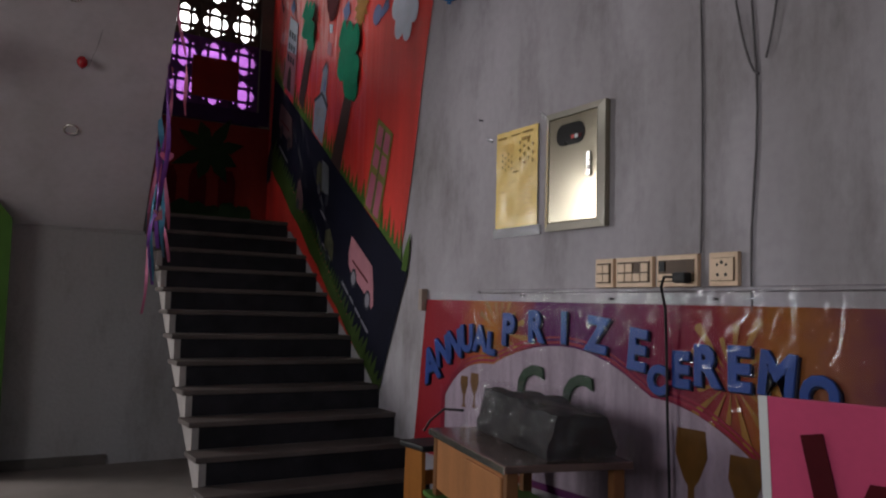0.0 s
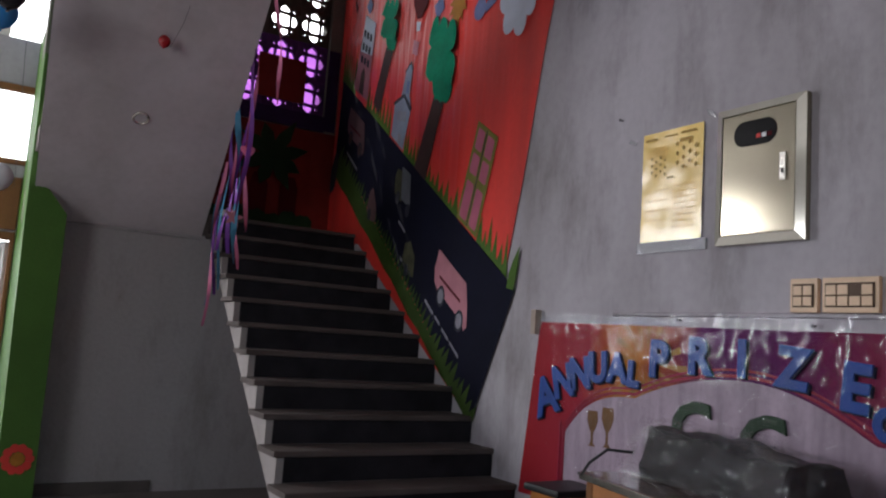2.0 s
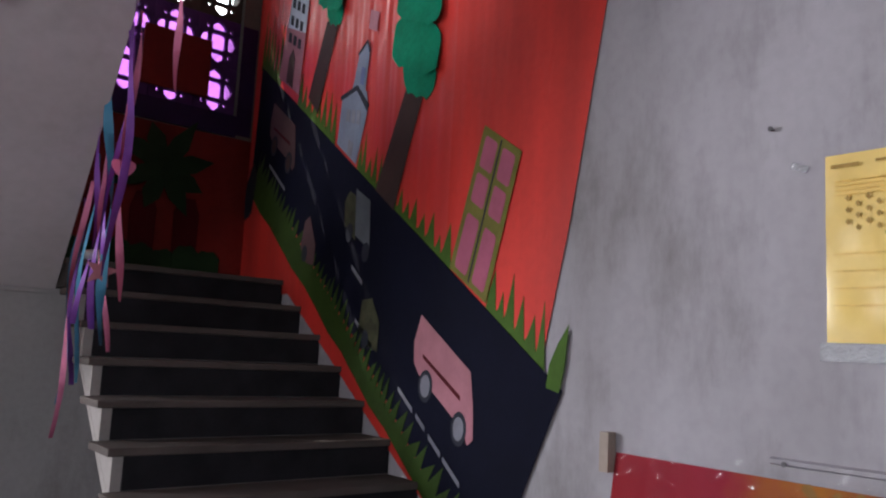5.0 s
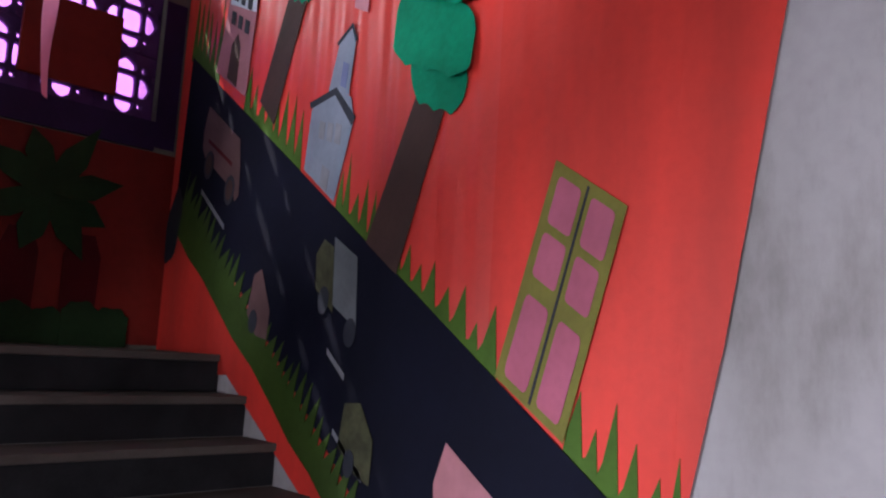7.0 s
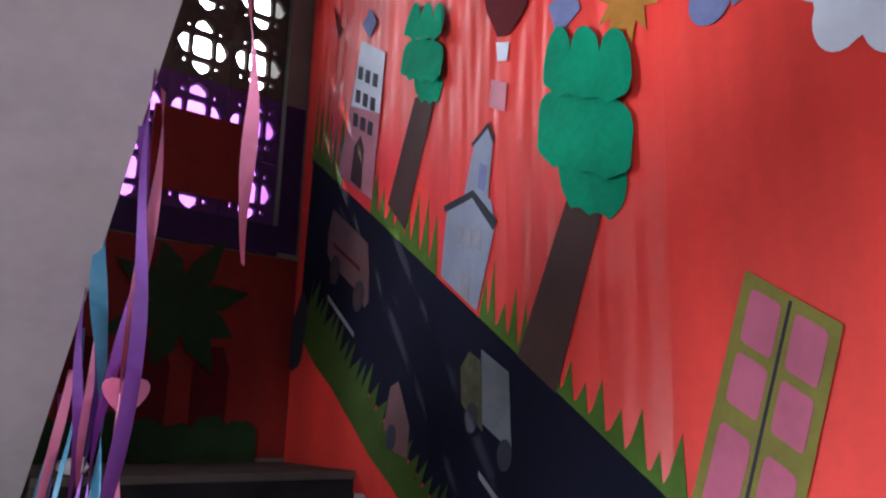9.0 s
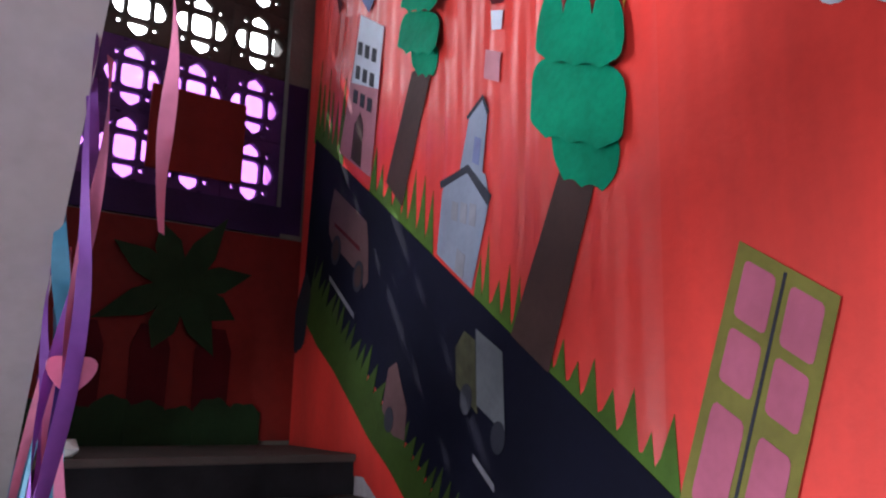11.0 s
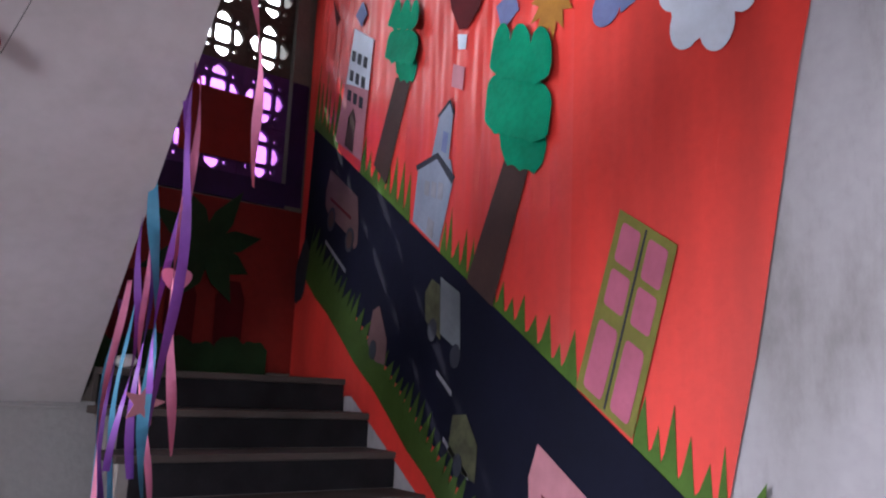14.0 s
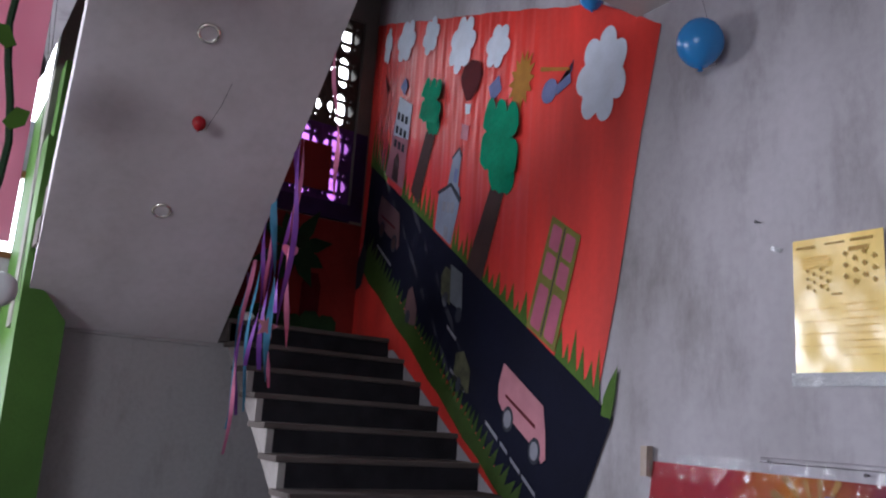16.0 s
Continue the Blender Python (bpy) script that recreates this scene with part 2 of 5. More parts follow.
def tube(points, radius, sides=8, bm=None, taper=None):
    out = bm or bmesh.new()
    rings = []
    pts = [Vector(p) for p in points]
    for i, p in enumerate(pts):
        d = (pts[min(i + 1, len(pts) - 1)] - pts[max(i - 1, 0)]).normalized()
        u = d.orthogonal().normalized()
        if i:
            u = (prev - d * prev.dot(d)).normalized()
        prev = u
        w = d.cross(u)
        r = radius if not taper else radius * (1 - (1 - taper) * i / (len(pts) - 1))
        rings.append([out.verts.new(p + u * r * math.cos(k * math.tau / sides) + w * r * math.sin(k * math.tau / sides))
                      for k in range(sides)])
    for a, b in zip(rings, rings[1:]):
        for k in range(sides):
            out.faces.new((a[k], a[(k + 1) % sides], b[(k + 1) % sides], b[k]))
    out.faces.new(rings[0][::-1])
    out.faces.new(rings[-1])
    return out


def sub_box(m):
    """A cube of side 1 brought into place by m."""
    bm = bmesh.new()
    bmesh.ops.create_cube(bm, size=1, matrix=m)
    return bm


# ---- structure ----
RISE, GO, FOOT = 0.165, 0.245, -0.735
STEPS = 13
XL = -1.41
LAND_Z = RISE * STEPS
LAND_Y = FOOT + GO * (STEPS - 1)
BACK_Y = 2.85
HALL_Z = 3.80
TOP_Z = 5.45


def step_y(j):
    return FOOT + GO * (j - 1)


def stair_left(y):
    """Left side of the lower flight, which narrows a little towards the landing."""
    return XL + 0.16 * max(0.0, min(1.0, (y - FOOT - 0.3) / 2.6))


def structure(name, bm, material, label, category="wall", smooth=False):
    o = link(name, bm, material, None, "", smooth)
    return tagged(o, label, category, "", "structure")


def wall_grid(name, axis, d, t, a0, a1, b0, b1, material, label, holes=(), category="wall"):
    """A wall of thickness t behind the plane axis=d, with rectangular holes (a0, a1, b0, b1)."""
    bm = bmesh.new()
    aa = sorted({a0, a1, *[h[0] for h in holes], *[h[1] for h in holes]})
    bb = sorted({b0, b1, *[h[2] for h in holes], *[h[3] for h in holes]})
    for i in range(len(aa) - 1):
        for k in range(len(bb) - 1):
            ca, cb = (aa[i] + aa[i + 1]) / 2, (bb[k] + bb[k + 1]) / 2
            if any(h[0] < ca < h[1] and h[2] < cb < h[3] for h in holes):
                continue
            if axis == 'x':
                box(d, d + t, aa[i], aa[i + 1], bb[k], bb[k + 1], 0, bm)
            else:
                box(aa[i], aa[i + 1], d, d + t, bb[k], bb[k + 1], 0, bm)
    bmesh.ops.remove_doubles(bm, verts=bm.verts, dist=1e-5)
    return structure(name, bm, material, label, category)


structure("floor", box(-7.2, 0.2, -9.2, 6.2, -0.2, 0), M_FLOOR, "dark worn terrazzo floor of the hall", "floor")
wall_grid("wall_east", 'x', 0.0, 0.2, -9.2, BACK_Y + 0.25, 0, TOP_Z, M_WALL,
          "lavender grey plastered wall with faint stains and streaks")
wall_grid("wall_west", 'x', -7.2, 0.2, -9.2, 6.2, 0, HALL_Z, M_WALL, "grey plastered wall with a wide window opening",
          [(-4.7, -2.1, 1.4, 2.95)])
wall_grid("wall_south", 'y', -9.2, 0.2, -7.2, 0, 0, HALL_Z, M_WALL, "grey plastered wall with the wide front opening",
          [(-4.8, -1.6, 0, 3.2)])
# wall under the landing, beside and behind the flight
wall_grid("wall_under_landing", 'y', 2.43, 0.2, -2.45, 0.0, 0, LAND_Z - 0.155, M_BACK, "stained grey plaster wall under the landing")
# wall of the landing with the opening for the pierced blocks
JX0, JX1, JZ0, JZ1 = -1.62, -0.13, 3.287, 4.99
wall_grid("wall_landing", 'y', BACK_Y, 0.22, -2.5, 0.0, LAND_Z - 0.16, TOP_Z, M_CONC, "bare concrete wall of the stair landing",
          [(JX0, JX1, JZ0, JZ1)])
wall_grid("wall_stair_west", 'x', -2.72, 0.16, -0.25, BACK_Y + 0.22, HALL_Z, TOP_Z, M_WALL, "upper stairwell side wall, plain plaster")
structure("ceiling_stairwell", box(-2.72, 0.2, -0.25, BACK_Y + 0.25, TOP_Z, TOP_Z + 0.15), M_CONC, "bare concrete ceiling over the stairs", "ceiling")
structure("ceiling_hall", box(-7.2, 0.0, -9.2, -0.25, HALL_Z, HALL_Z + 0.15), M_CEIL, "white painted hall ceiling", "ceiling")
structure("ceiling_corridor", box(-7.2, -2.72, -0.25, 6.2, HALL_Z, HALL_Z + 0.15), M_CEIL, "white painted corridor ceiling", "ceiling")
structure("wall_well_south", box(-2.72, 0.0, -0.41, -0.25, HALL_Z + 0.15, TOP_Z), M_WALL, "upper stairwell front wall, plain plaster")
# far corridor wall with door and window
FAR_Y = 4.2
wall_grid("wall_far", 'y', FAR_Y, 0.2, -7.0, -2.3, 0, HALL_Z, M_WALL, "grey corridor end wall with a door and windows",
          [(-3.55, -2.47, 0, 2.0), (-3.75, -2.42, 2.62, 3.36), (-6.6, -3.95, 1.35, 3.0)])
wall_grid("wall_corridor_west", 'x', -6.0, 0.18, -0.22, FAR_Y, 0, HALL_Z, M_WALL, "grey corridor side wall with a wide window opening",
          [(2.6, 4.15, 1.5, 3.5)])
structure("wall_corridor_east", box(-2.46, -2.3, 2.63, FAR_Y, 0, HALL_Z), M_GREENW, "green painted corridor wall beside the stairs")
structure("ground", box(-60, 60, -60, 60, -0.45, -0.25), mat("sandy_ground", (0.30, 0.26, 0.21), 0.95, 0.15, 0.6, 20, 0.3), "sandy open ground outside the building", "ground")
structure("baseboard", box(-2.42, -1.45, 2.405, 2.43, 0, 0.085, 0.004), M_SKIRT, "dark skirting along the wall foot", "baseboard")
# landing slab
structure("stair_landing", prism([(0.0, LAND_Y + 0.045), (0.0, BACK_Y), (-2.5, BACK_Y), (-2.5, 2.432), (XL + 0.16, 2.432), (XL + 0.16, LAND_Y + 0.045)], 'z', LAND_Z - 0.15, LAND_Z),
          M_TREAD, "stone-topped half landing of the stairs", "landing")


def build_flight():
    st = thing("staircase", (XL / 2, FOOT, 0), "straight flight of stone-topped steps with black painted risers", "stairs", kind="structure")
    prof = [(step_y(1) + 0.02, 0.0)]
    for j in range(1, STEPS):
        prof += [(step_y(j) + 0.02, RISE * j - 0.03), (step_y(j + 1) + 0.02, RISE * j - 0.03)]
    prof += [(LAND_Y + 0.02, LAND_Z - 0.03), (LAND_Y + 0.02, LAND_Z - 0.20), (step_y(1) + 0.25, 0.0)]
    slab = prism(prof, 'x', -1.0, 0.0)
    for v in slab.verts:
        if v.co.x < -0.5:
            v.co.x = stair_left(v.co.y) + 0.012
    own("flight_slab", slab, M_STRING, st, "off-white plastered flight slab")
    for j in range(1, STEPS + 1):
        y0, z1 = step_y(j), RISE * j
        back = step_y(j + 1) + 0.02 if j < STEPS else y0 + 0.05
        own("tread", box(stair_left(y0) - 0.012, -0.002, y0, back, z1 - 0.032, z1, 0.006), M_TREAD, st, "worn grey stone tread")
        own("riser", box(stair_left(y0) + 0.055, -0.003, y0 + 0.014, y0 + 0.022, z1 - RISE + 0.002, z1 - 0.033), M_RISER, st, "matt black painted riser")
    return st


build_flight()

SX0, SX1 = -2.52, -1.53


def soffit_right(y):
    return SX1 + 0.28 * max(0.0, y / 2.43)


def soffit_left(y):
    return -2.43 - 0.085 * (2.43 - y)


def soffit_z(y):
    return 2.62 - 0.6735 * (y - 1.483)


def build_upper_flight():
    st = thing("staircase", (-1.94, 2.4, soffit_z(2.4)), "upper flight of stairs seen from below, plastered underside", "stairs", kind="structure")
    y0, y1 = 2.43, -0.25
    bm = bmesh.new()
    n = 24
    grid = []
    for i in range(n + 1):
        y = y0 + (y1 - y0) * i / n
        grid.append([bm.verts.new((soffit_left(y) + (soffit_right(y) - soffit_left(y)) * k / 8, y, soffit_z(y) + 0.012 * noise.noise(Vector((k * .6, y * 1.4, 3)))))
                     for k in range(9)])
    for a, b in zip(grid, grid[1:]):
        for k in range(8):
            bm.faces.new((a[k], b[k], b[k + 1], a[k + 1]))
    geo = bmesh.ops.extrude_face_region(bm, geom=bm.faces[:])
    bmesh.ops.translate(bm, vec=(0, 0, 0.2), verts=[v for v in geo["geom"] if isinstance(v, bmesh.types.BMVert)])
    bmesh.ops.recalc_face_normals(bm, faces=bm.faces)
    own("flight_slab", bm, M_SOFFIT, st, "uneven grey plastered soffit", True)
    for j in range(1, 11):
        y = 2.2 - 0.245 * (j - 1)
        z = soffit_z(y - 0.245) + 0.1
        own("tread", box(SX0, soffit_right(y - 0.245) - 0.004, y - 0.245, y, z, z + RISE), M_TREAD, st)
    bm = bmesh.new()
    quad = [[bm.verts.new((soffit_left(y) + dx, y, soffit_z(y) + dz)) for dz in (0, 0.5)] for dx in (-0.04, 0.0) for y in (y0, y1)]
    a, b, c, d = quad
    for f in ((a[0], b[0], b[1], a[1]), (c[0], c[1], d[1], d[0]), (a[0], a[1], c[1], c[0]), (b[0], d[0], d[1], b[1]), (a[1], b[1], d[1], c[1]), (a[0], c[0], d[0], b[0])):
        bm.faces.new(f)
    bmesh.ops.recalc_face_normals(bm, faces=bm.faces)
    own("curb", bm, M_SOFFIT, st)
    return st


build_upper_flight()
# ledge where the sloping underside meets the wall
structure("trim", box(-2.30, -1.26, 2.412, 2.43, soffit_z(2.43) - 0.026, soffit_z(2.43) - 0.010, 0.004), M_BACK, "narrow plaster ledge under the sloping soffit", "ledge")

# ---- the red paper mural on the stair wall ----
def road_top(y):
    return 1.65 + 0.69 * (y + 0.09)


def stair_line(y):
    return RISE + (y - FOOT) * RISE / GO


def mural_top(y):
    return 4.04 + (y - 0.1) * 0.372 if y > 0.1 else 4.04 + (y - 0.1) * 0.66


def mural_bottom(y):
    if y < 0.04:
        return 1.75 + (0.04 - y) * 4.0
    if y < 0.33:
        return 1.66 - (y + 0.06) * 2.02
    return max(min(0.815 + (y - 0.33) * 0.67, LAND_Z + 0.05), 0.8)


LAY_FROM = (-0.60, -0.30, -0.09, 0.46, 1.00, 1.50, 2.02, 2.775, 3.19)
LAY_TO = (-0.57, -0.29, -0.13, 0.385, 0.93, 1.37, 1.80, 2.50, 2.838)


def lay(p):
    """Where a point of the even mural drawing lies on the wall: the paper bunches up towards the landing."""
    d = float(np.interp(p[0], LAY_FROM, LAY_TO)) - p[0]
    return (p[0] + d, p[1] + 0.55 * d)


def build_mural():
    """Three overlapping sheets of red crepe paper, rippled and creased."""
    mu = thing("paper_mural", (-0.01, 1.3, 0.8), "large red paper backdrop glued to the stair wall, creased", "wall decoration")
    for s, (ya, yb) in enumerate(((-0.44, 0.72), (0.70, 1.96), (1.94, 3.188))):
        bm = bmesh.new()
        n, m = 120, 50
        rows = []
        for i in range(n + 1):
            y = ya + (yb - ya) * i / n
            lo, hi = mural_bottom(y), mural_top(y) + 0.014 * noise.noise(Vector((y * 6, 2, 0)))
            col = []
            for k in range(m + 1):
                z = lo + (hi - lo) * k / m
                up = max(0, min(1, (z - road_top(y)) / .7)) * max(0.12, min(1, (y - 0.1) / 0.9))
                crease = -0.007 * math.exp(-((z - (2.95 + 0.45 * y)) / 0.018) ** 2) - 0.005 * math.exp(-((z - (2.25 + 0.62 * y)) / 0.015) ** 2)
                x = -0.0070 - 0.0015 * noise.noise(Vector((y * 4, z * 2, 7))) + crease * 0.5 - 0.0004 * s
                x += up * (0.0024 * math.sin(y * 43 + z * 3.5 + 5 * noise.noise(Vector((y * 1.7, z * .7, 1)))) + 0.0014 * math.sin(y * 88 + 4 * noise.noise(Vector((y * 4, z, 5)))))
                col.append(bm.verts.new((max(-0.0122, min(x, -0.002)), *lay((y, z)))))
            rows.append(col)
        for a, b in zip(rows, rows[1:]):
            for k in range(m):
                bm.faces.new((a[k], a[k + 1], b[k + 1], b[k]))
        own("sheet", bm, M_RED if s else M_REDM, mu, "" if s else "flat matt red paper", True)
    return mu


build_mural()
D0, D1, D2, D3 = -0.0126, -0.0147, -0.0168, -0.0193


def cutout(outline, depth, bm=None):
    return prism([lay(p) for p in outline], 'x', depth, depth - 0.0012, bm)


def circle(cy, cz, ry, rz, n=20, tilt=0.0, wob=0.0):
    out = []
    for i in range(n):
        a = i * math.tau / n
        r = 1 + wob * math.sin(a * 5 + 1)
        u, v = ry * r * math.cos(a), rz * r * math.sin(a)
        out.append((cy + u * math.cos(tilt) - v * math.sin(tilt), cz + u * math.sin(tilt) + v * math.cos(tilt)))
    return out


def paper(name, outline, depth, material, label, category="paper cutout", group="paper cutouts of the mural"):
    o = link(name, cutout(outline, depth), material)
    return tagged(o, label, category, group)


# road band
paper("paper_road", [(-0.09, road_top(-0.09)), (3.06, road_top(3.06)), (3.10, 3.10), (3.12, 2.98), (2.37, 2.60), (1.37, 1.78), (0.5, 0.98), (0.34, 0.80)],
      D0, M_NAVY, "dark navy paper road climbing along the stair wall", "paper road")
blob = link("paper_bush", cutout(circle(3.10, 2.95, 0.085, 0.19, 18, 0.2, 0.08), D0 - 0.002), M_INK)
tagged(blob, "black paper bush at the end of the road", "paper bush")


def lower_grass():
    """Grass strip under the road with a jagged upper edge."""
    rnd = random.Random(4)
    up, lo = [], []
    y = 0.30
    while y < 3.02:
        base = 0.90 + 0.835 * (y - 0.34)
        up += [(y, base - 0.03), (y - 0.03 - 0.02 * rnd.random(), base + 0.05 + 0.07 * rnd.random())]
        y += 0.045 + 0.02 * rnd.random()
    for i in range(16):
        y = 0.38 + (3.06 - 0.38) * i / 15
        lo.append((y, 0.85 + 0.775 * (y - 0.40) + 0.012 * math.sin(i * 2.1)))
    bm = bmesh.new()
    outline = lo + up[::-1]
    vs = [bm.verts.new((D1 - 0.001, *lay(p))) for p in outline]
    es = [bm.edges.new((vs[i], vs[(i + 1) % len(vs)])) for i in range(len(vs))]
    bmesh.ops.triangle_fill(bm, use_beauty=True, edges=es)
    geo = bmesh.ops.extrude_face_region(bm, geom=bm.faces[:])
    bmesh.ops.translate(bm, vec=(0.0025, 0, 0), verts=[v for v in geo["geom"] if isinstance(v, bmesh.types.BMVert)])
    bmesh.ops.recalc_face_normals(bm, faces=bm.faces)
    o = link("paper_grass", bm, M_GRASSD)
    tagged(o, "green paper grass strip with jagged blades below the road, shade in its colour", "paper grass")


lower_grass()


def grass_tuft(y0, y1, tall, seed):
    """A jagged tuft of paper blades whose foot follows the road's upper edge."""
    rnd = random.Random(seed)
    up = []
    y = y0
    while y < y1:
        w = 0.05 + 0.03 * rnd.random()
        h = tall * (0.55 + 0.6 * rnd.random())
        up += [(y, road_top(y) + 0.05 * tall + 0.02), (y + w * 0.15, road_top(y) + h), (y + w * 0.75, road_top(y + w) + 0.25 * h)]
        y += w
    outline = [(y0, road_top(y0) - 0.03), *up, (y, road_top(y) - 0.03)]
    bm = bmesh.new()
    vs = [bm.verts.new((-0.0095, *lay(p))) for p in outline]
    es = [bm.edges.new((vs[i], vs[(i + 1) % len(vs)])) for i in range(len(vs))]
    bmesh.ops.triangle_fill(bm, use_beauty=True, edges=es)
    geo = bmesh.ops.extrude_face_region(bm, geom=bm.faces[:])
    bmesh.ops.translate(bm, vec=(0.002, 0, 0), verts=[v for v in geo["geom"] if isinstance(v, bmesh.types.BMVert)])
    bmesh.ops.recalc_face_normals(bm, faces=bm.faces)
    o = link("paper_grass", bm, M_GRASS)
    tagged(o, "green paper grass tuft along the road's upper edge", "paper grass", "grass tufts of the mural")


for a, b, h, s in ((0.02, 0.36, 0.26, 1), (0.66, 1.16, 0.20, 2), (1.30, 1.56, 0.26, 3), (1.90, 2.42, 0.26, 5), (2.72, 3.08, 0.42, 6)):
    grass_tuft(a, b, h, s)
leaf = link("paper_leaf", cutout([(0.0, 1.66), (-0.075, 1.64), (-0.105, 1.74), (-0.125, 1.90), (-0.06, 1.83), (-0.015, 1.75)], D1), M_GRASS)
tagged(leaf, "pointed green paper leaf at the mural's edge", "paper leaf", "grass tufts of the mural")


def lobes(cy, cz, ry, rz, rnd, n=7, r=0.42):
    """Outline of a scalloped paper cloud."""
    out = []
    for i in range(72):
        a = i * math.tau / 72
        k = 0.78 + 0.30 * abs(math.sin(a * n / 2 + rnd)) ** 0.7
        out.append((cy + ry * k * math.cos(a), cz + rz * k * math.sin(a)))
    return out


for i, (cy, cz, ry, rz, n) in enumerate(((2.91, 4.87, 0.075, 0.16, 5), (2.56, 4.78, 0.15, 0.18, 6), (2.14, 4.66, 0.12, 0.15, 6), (1.61, 4.37, 0.19, 0.21, 7),
                                         (1.10, 4.15, 0.145, 0.155, 6), (0.05, 3.57, 0.21, 0.27, 7))):
    paper("paper_cloud", lobes(cy, cz, ry, rz, i * 0.9, n), -0.0151, M_CLOUD, "scalloped white paper cloud on the mural sky", "paper cloud", "paper clouds")


def paper_tree(cy, top, bottom, half, foot_y, foot_z, foot_w, folds):
    t = thing("paper_tree", (-0.03, cy, foot_z), "paper tree with an emerald crown and brown trunk", "paper tree", "paper trees")
    h = top - bottom
    own("trunk", cutout([(foot_y + foot_w, foot_z + 0.10 * 0.69), (foot_y - foot_w, foot_z - 0.10 * 0.69), (cy - 0.085, bottom + 0.10 * h), (cy + 0.09, bottom + 0.14 * h)], -0.0130), M_TRUNK, t)
    s = 0.42

    def tier(z0, z1, hw, top_lobes, depth, name, shift=0.0, curl=0.0):
        """One scalloped tier of the crown, sheared along the slope of the mural."""
        out = []
        for i in range(49):
            u = 1 - 2 * i / 48
            e = (1 - abs(u) ** 5) ** 0.5
            out.append((u, z1 - (1 - e) * 0.26 * (z1 - z0) - ((0.09 if top_lobes > 1 else 0.02) * (1 - abs(math.sin(i * math.pi * top_lobes / 48)) ** 0.5))))
        for i in range(49):
            u = -1 + 2 * i / 48
            e = (1 - abs(u) ** 4) ** 0.5
            out.append((u * (0.97 - 0.06 * e), z0 + (1 - e) * (0.16 if top_lobes > 1 or curl else 0.45) * (z1 - z0) + 0.018 * abs(math.sin(u * 5.2 + z0))))
        bm = cutout([(cy + shift + u * hw, z + s * hw * u) for u, z in out], depth)
        for v in bm.verts:
            k = (z1 - (v.co.z - s * (v.co.y - cy - shift))) / (z1 - z0)
            v.co.x -= curl * max(0.0, k) ** 2
        own(name, bm, M_CROWN, t, "emerald crepe paper tier")
    tier(bottom, bottom + 0.36 * h, half * 0.74, 1, -0.0153, "crown", -0.015)
    tier(bottom + 0.22 * h, bottom + 0.68 * h, half * 1.05, 1, -0.0215, "crown", 0.015, 0.022)
    tier(bottom + 0.60 * h, top + 0.02, half * 0.97, 3, -0.0275, "crown", -0.01, 0.030)
    return t


paper_tree(1.00, 3.70, 3.06, 0.205, 1.25, 2.58, 0.10, (0.27, 0.60))
paper_tree(2.02, 4.23, 3.78, 0.155, 2.22, 3.34, 0.07, (0.5,))


def paper_house():
    t = thing("paper_house", (-0.03, 1.67, 2.85), "pale blue paper house with a steep tower roof", "paper house", "paper houses")
    own("wall", cutout([(1.86, 3.02), (1.60, 2.84), (1.49, 3.14), (1.52, 3.24), (1.62, 3.30), (1.80, 3.30), (1.83, 3.26)], -0.0130), M_HOUSE, t)
    own("tower", cutout([(1.71, 3.28), (1.55, 3.20), (1.515, 3.47), (1.545, 3.53), (1.64, 3.50), (1.70, 3.32)], -0.0118), M_HOUSE, t)
    own("eave", cutout([(1.50, 3.12), (1.475, 3.15), (1.64, 3.31), (1.85, 3.30), (1.84, 3.27), (1.645, 3.28)], -0.0147), M_INK, t, "dark ink eave line")
    own("tower_edge", cutout([(1.66, 3.50), (1.545, 3.55), (1.50, 3.47), (1.513, 3.46), (1.547, 3.53), (1.65, 3.485)], -0.0147), M_INK, t)
    own("window", cutout([(1.61, 3.31), (1.565, 3.285), (1.55, 3.38), (1.595, 3.405)], -0.0147), M_BLUEP, t)
    for k in range(3):
        y = 1.75 - k * 0.065
        own("window", cutout([(y, 3.20 - k * .02), (y - 0.045, 3.18 - k * .02), (y - 0.04, 3.11 - k * .025), (y + 0.005, 3.13 - k * .025)], -0.0147), M_GREYP, t)
    own("door", cutout([(1.72, 2.93), (1.66, 2.89), (1.645, 2.97), (1.705, 3.01)], -0.0147), M_GREYP, t)


paper_house()


def paper_tower():
    t = thing("paper_building", (-0.03, 2.55, 3.5), "tall white paper building with rows of dark windows", "paper building", "paper houses")
    own("wall", cutout([(2.75, 3.66), (2.43, 3.46), (2.37, 4.15), (2.60, 4.30)], -0.0130), M_PINKP, t, "faded pinkish white paper")
    own("gable", cutout([(2.66, 3.98), (2.395, 3.86), (2.37, 4.15), (2.60, 4.30)], -0.0143), M_CLOUD, t)
    for r in range(3):
        for k in range(3):
            y, z = 2.585 - 0.07 * k + 0.012 * r, 4.16 - 0.042 * k - 0.115 * r
            own("window", cutout([(y + .022, z + .008), (y - .022, z - .016), (y - .018, z - .08), (y + .026, z - .056)], -0.0160), M_INK, t)
    own("arch", cutout([(2.63, 3.60), (2.53, 3.53), (2.52, 3.72), (2.555, 3.80), (2.61, 3.76)], -0.0147), M_TRUNK, t)


paper_tower()


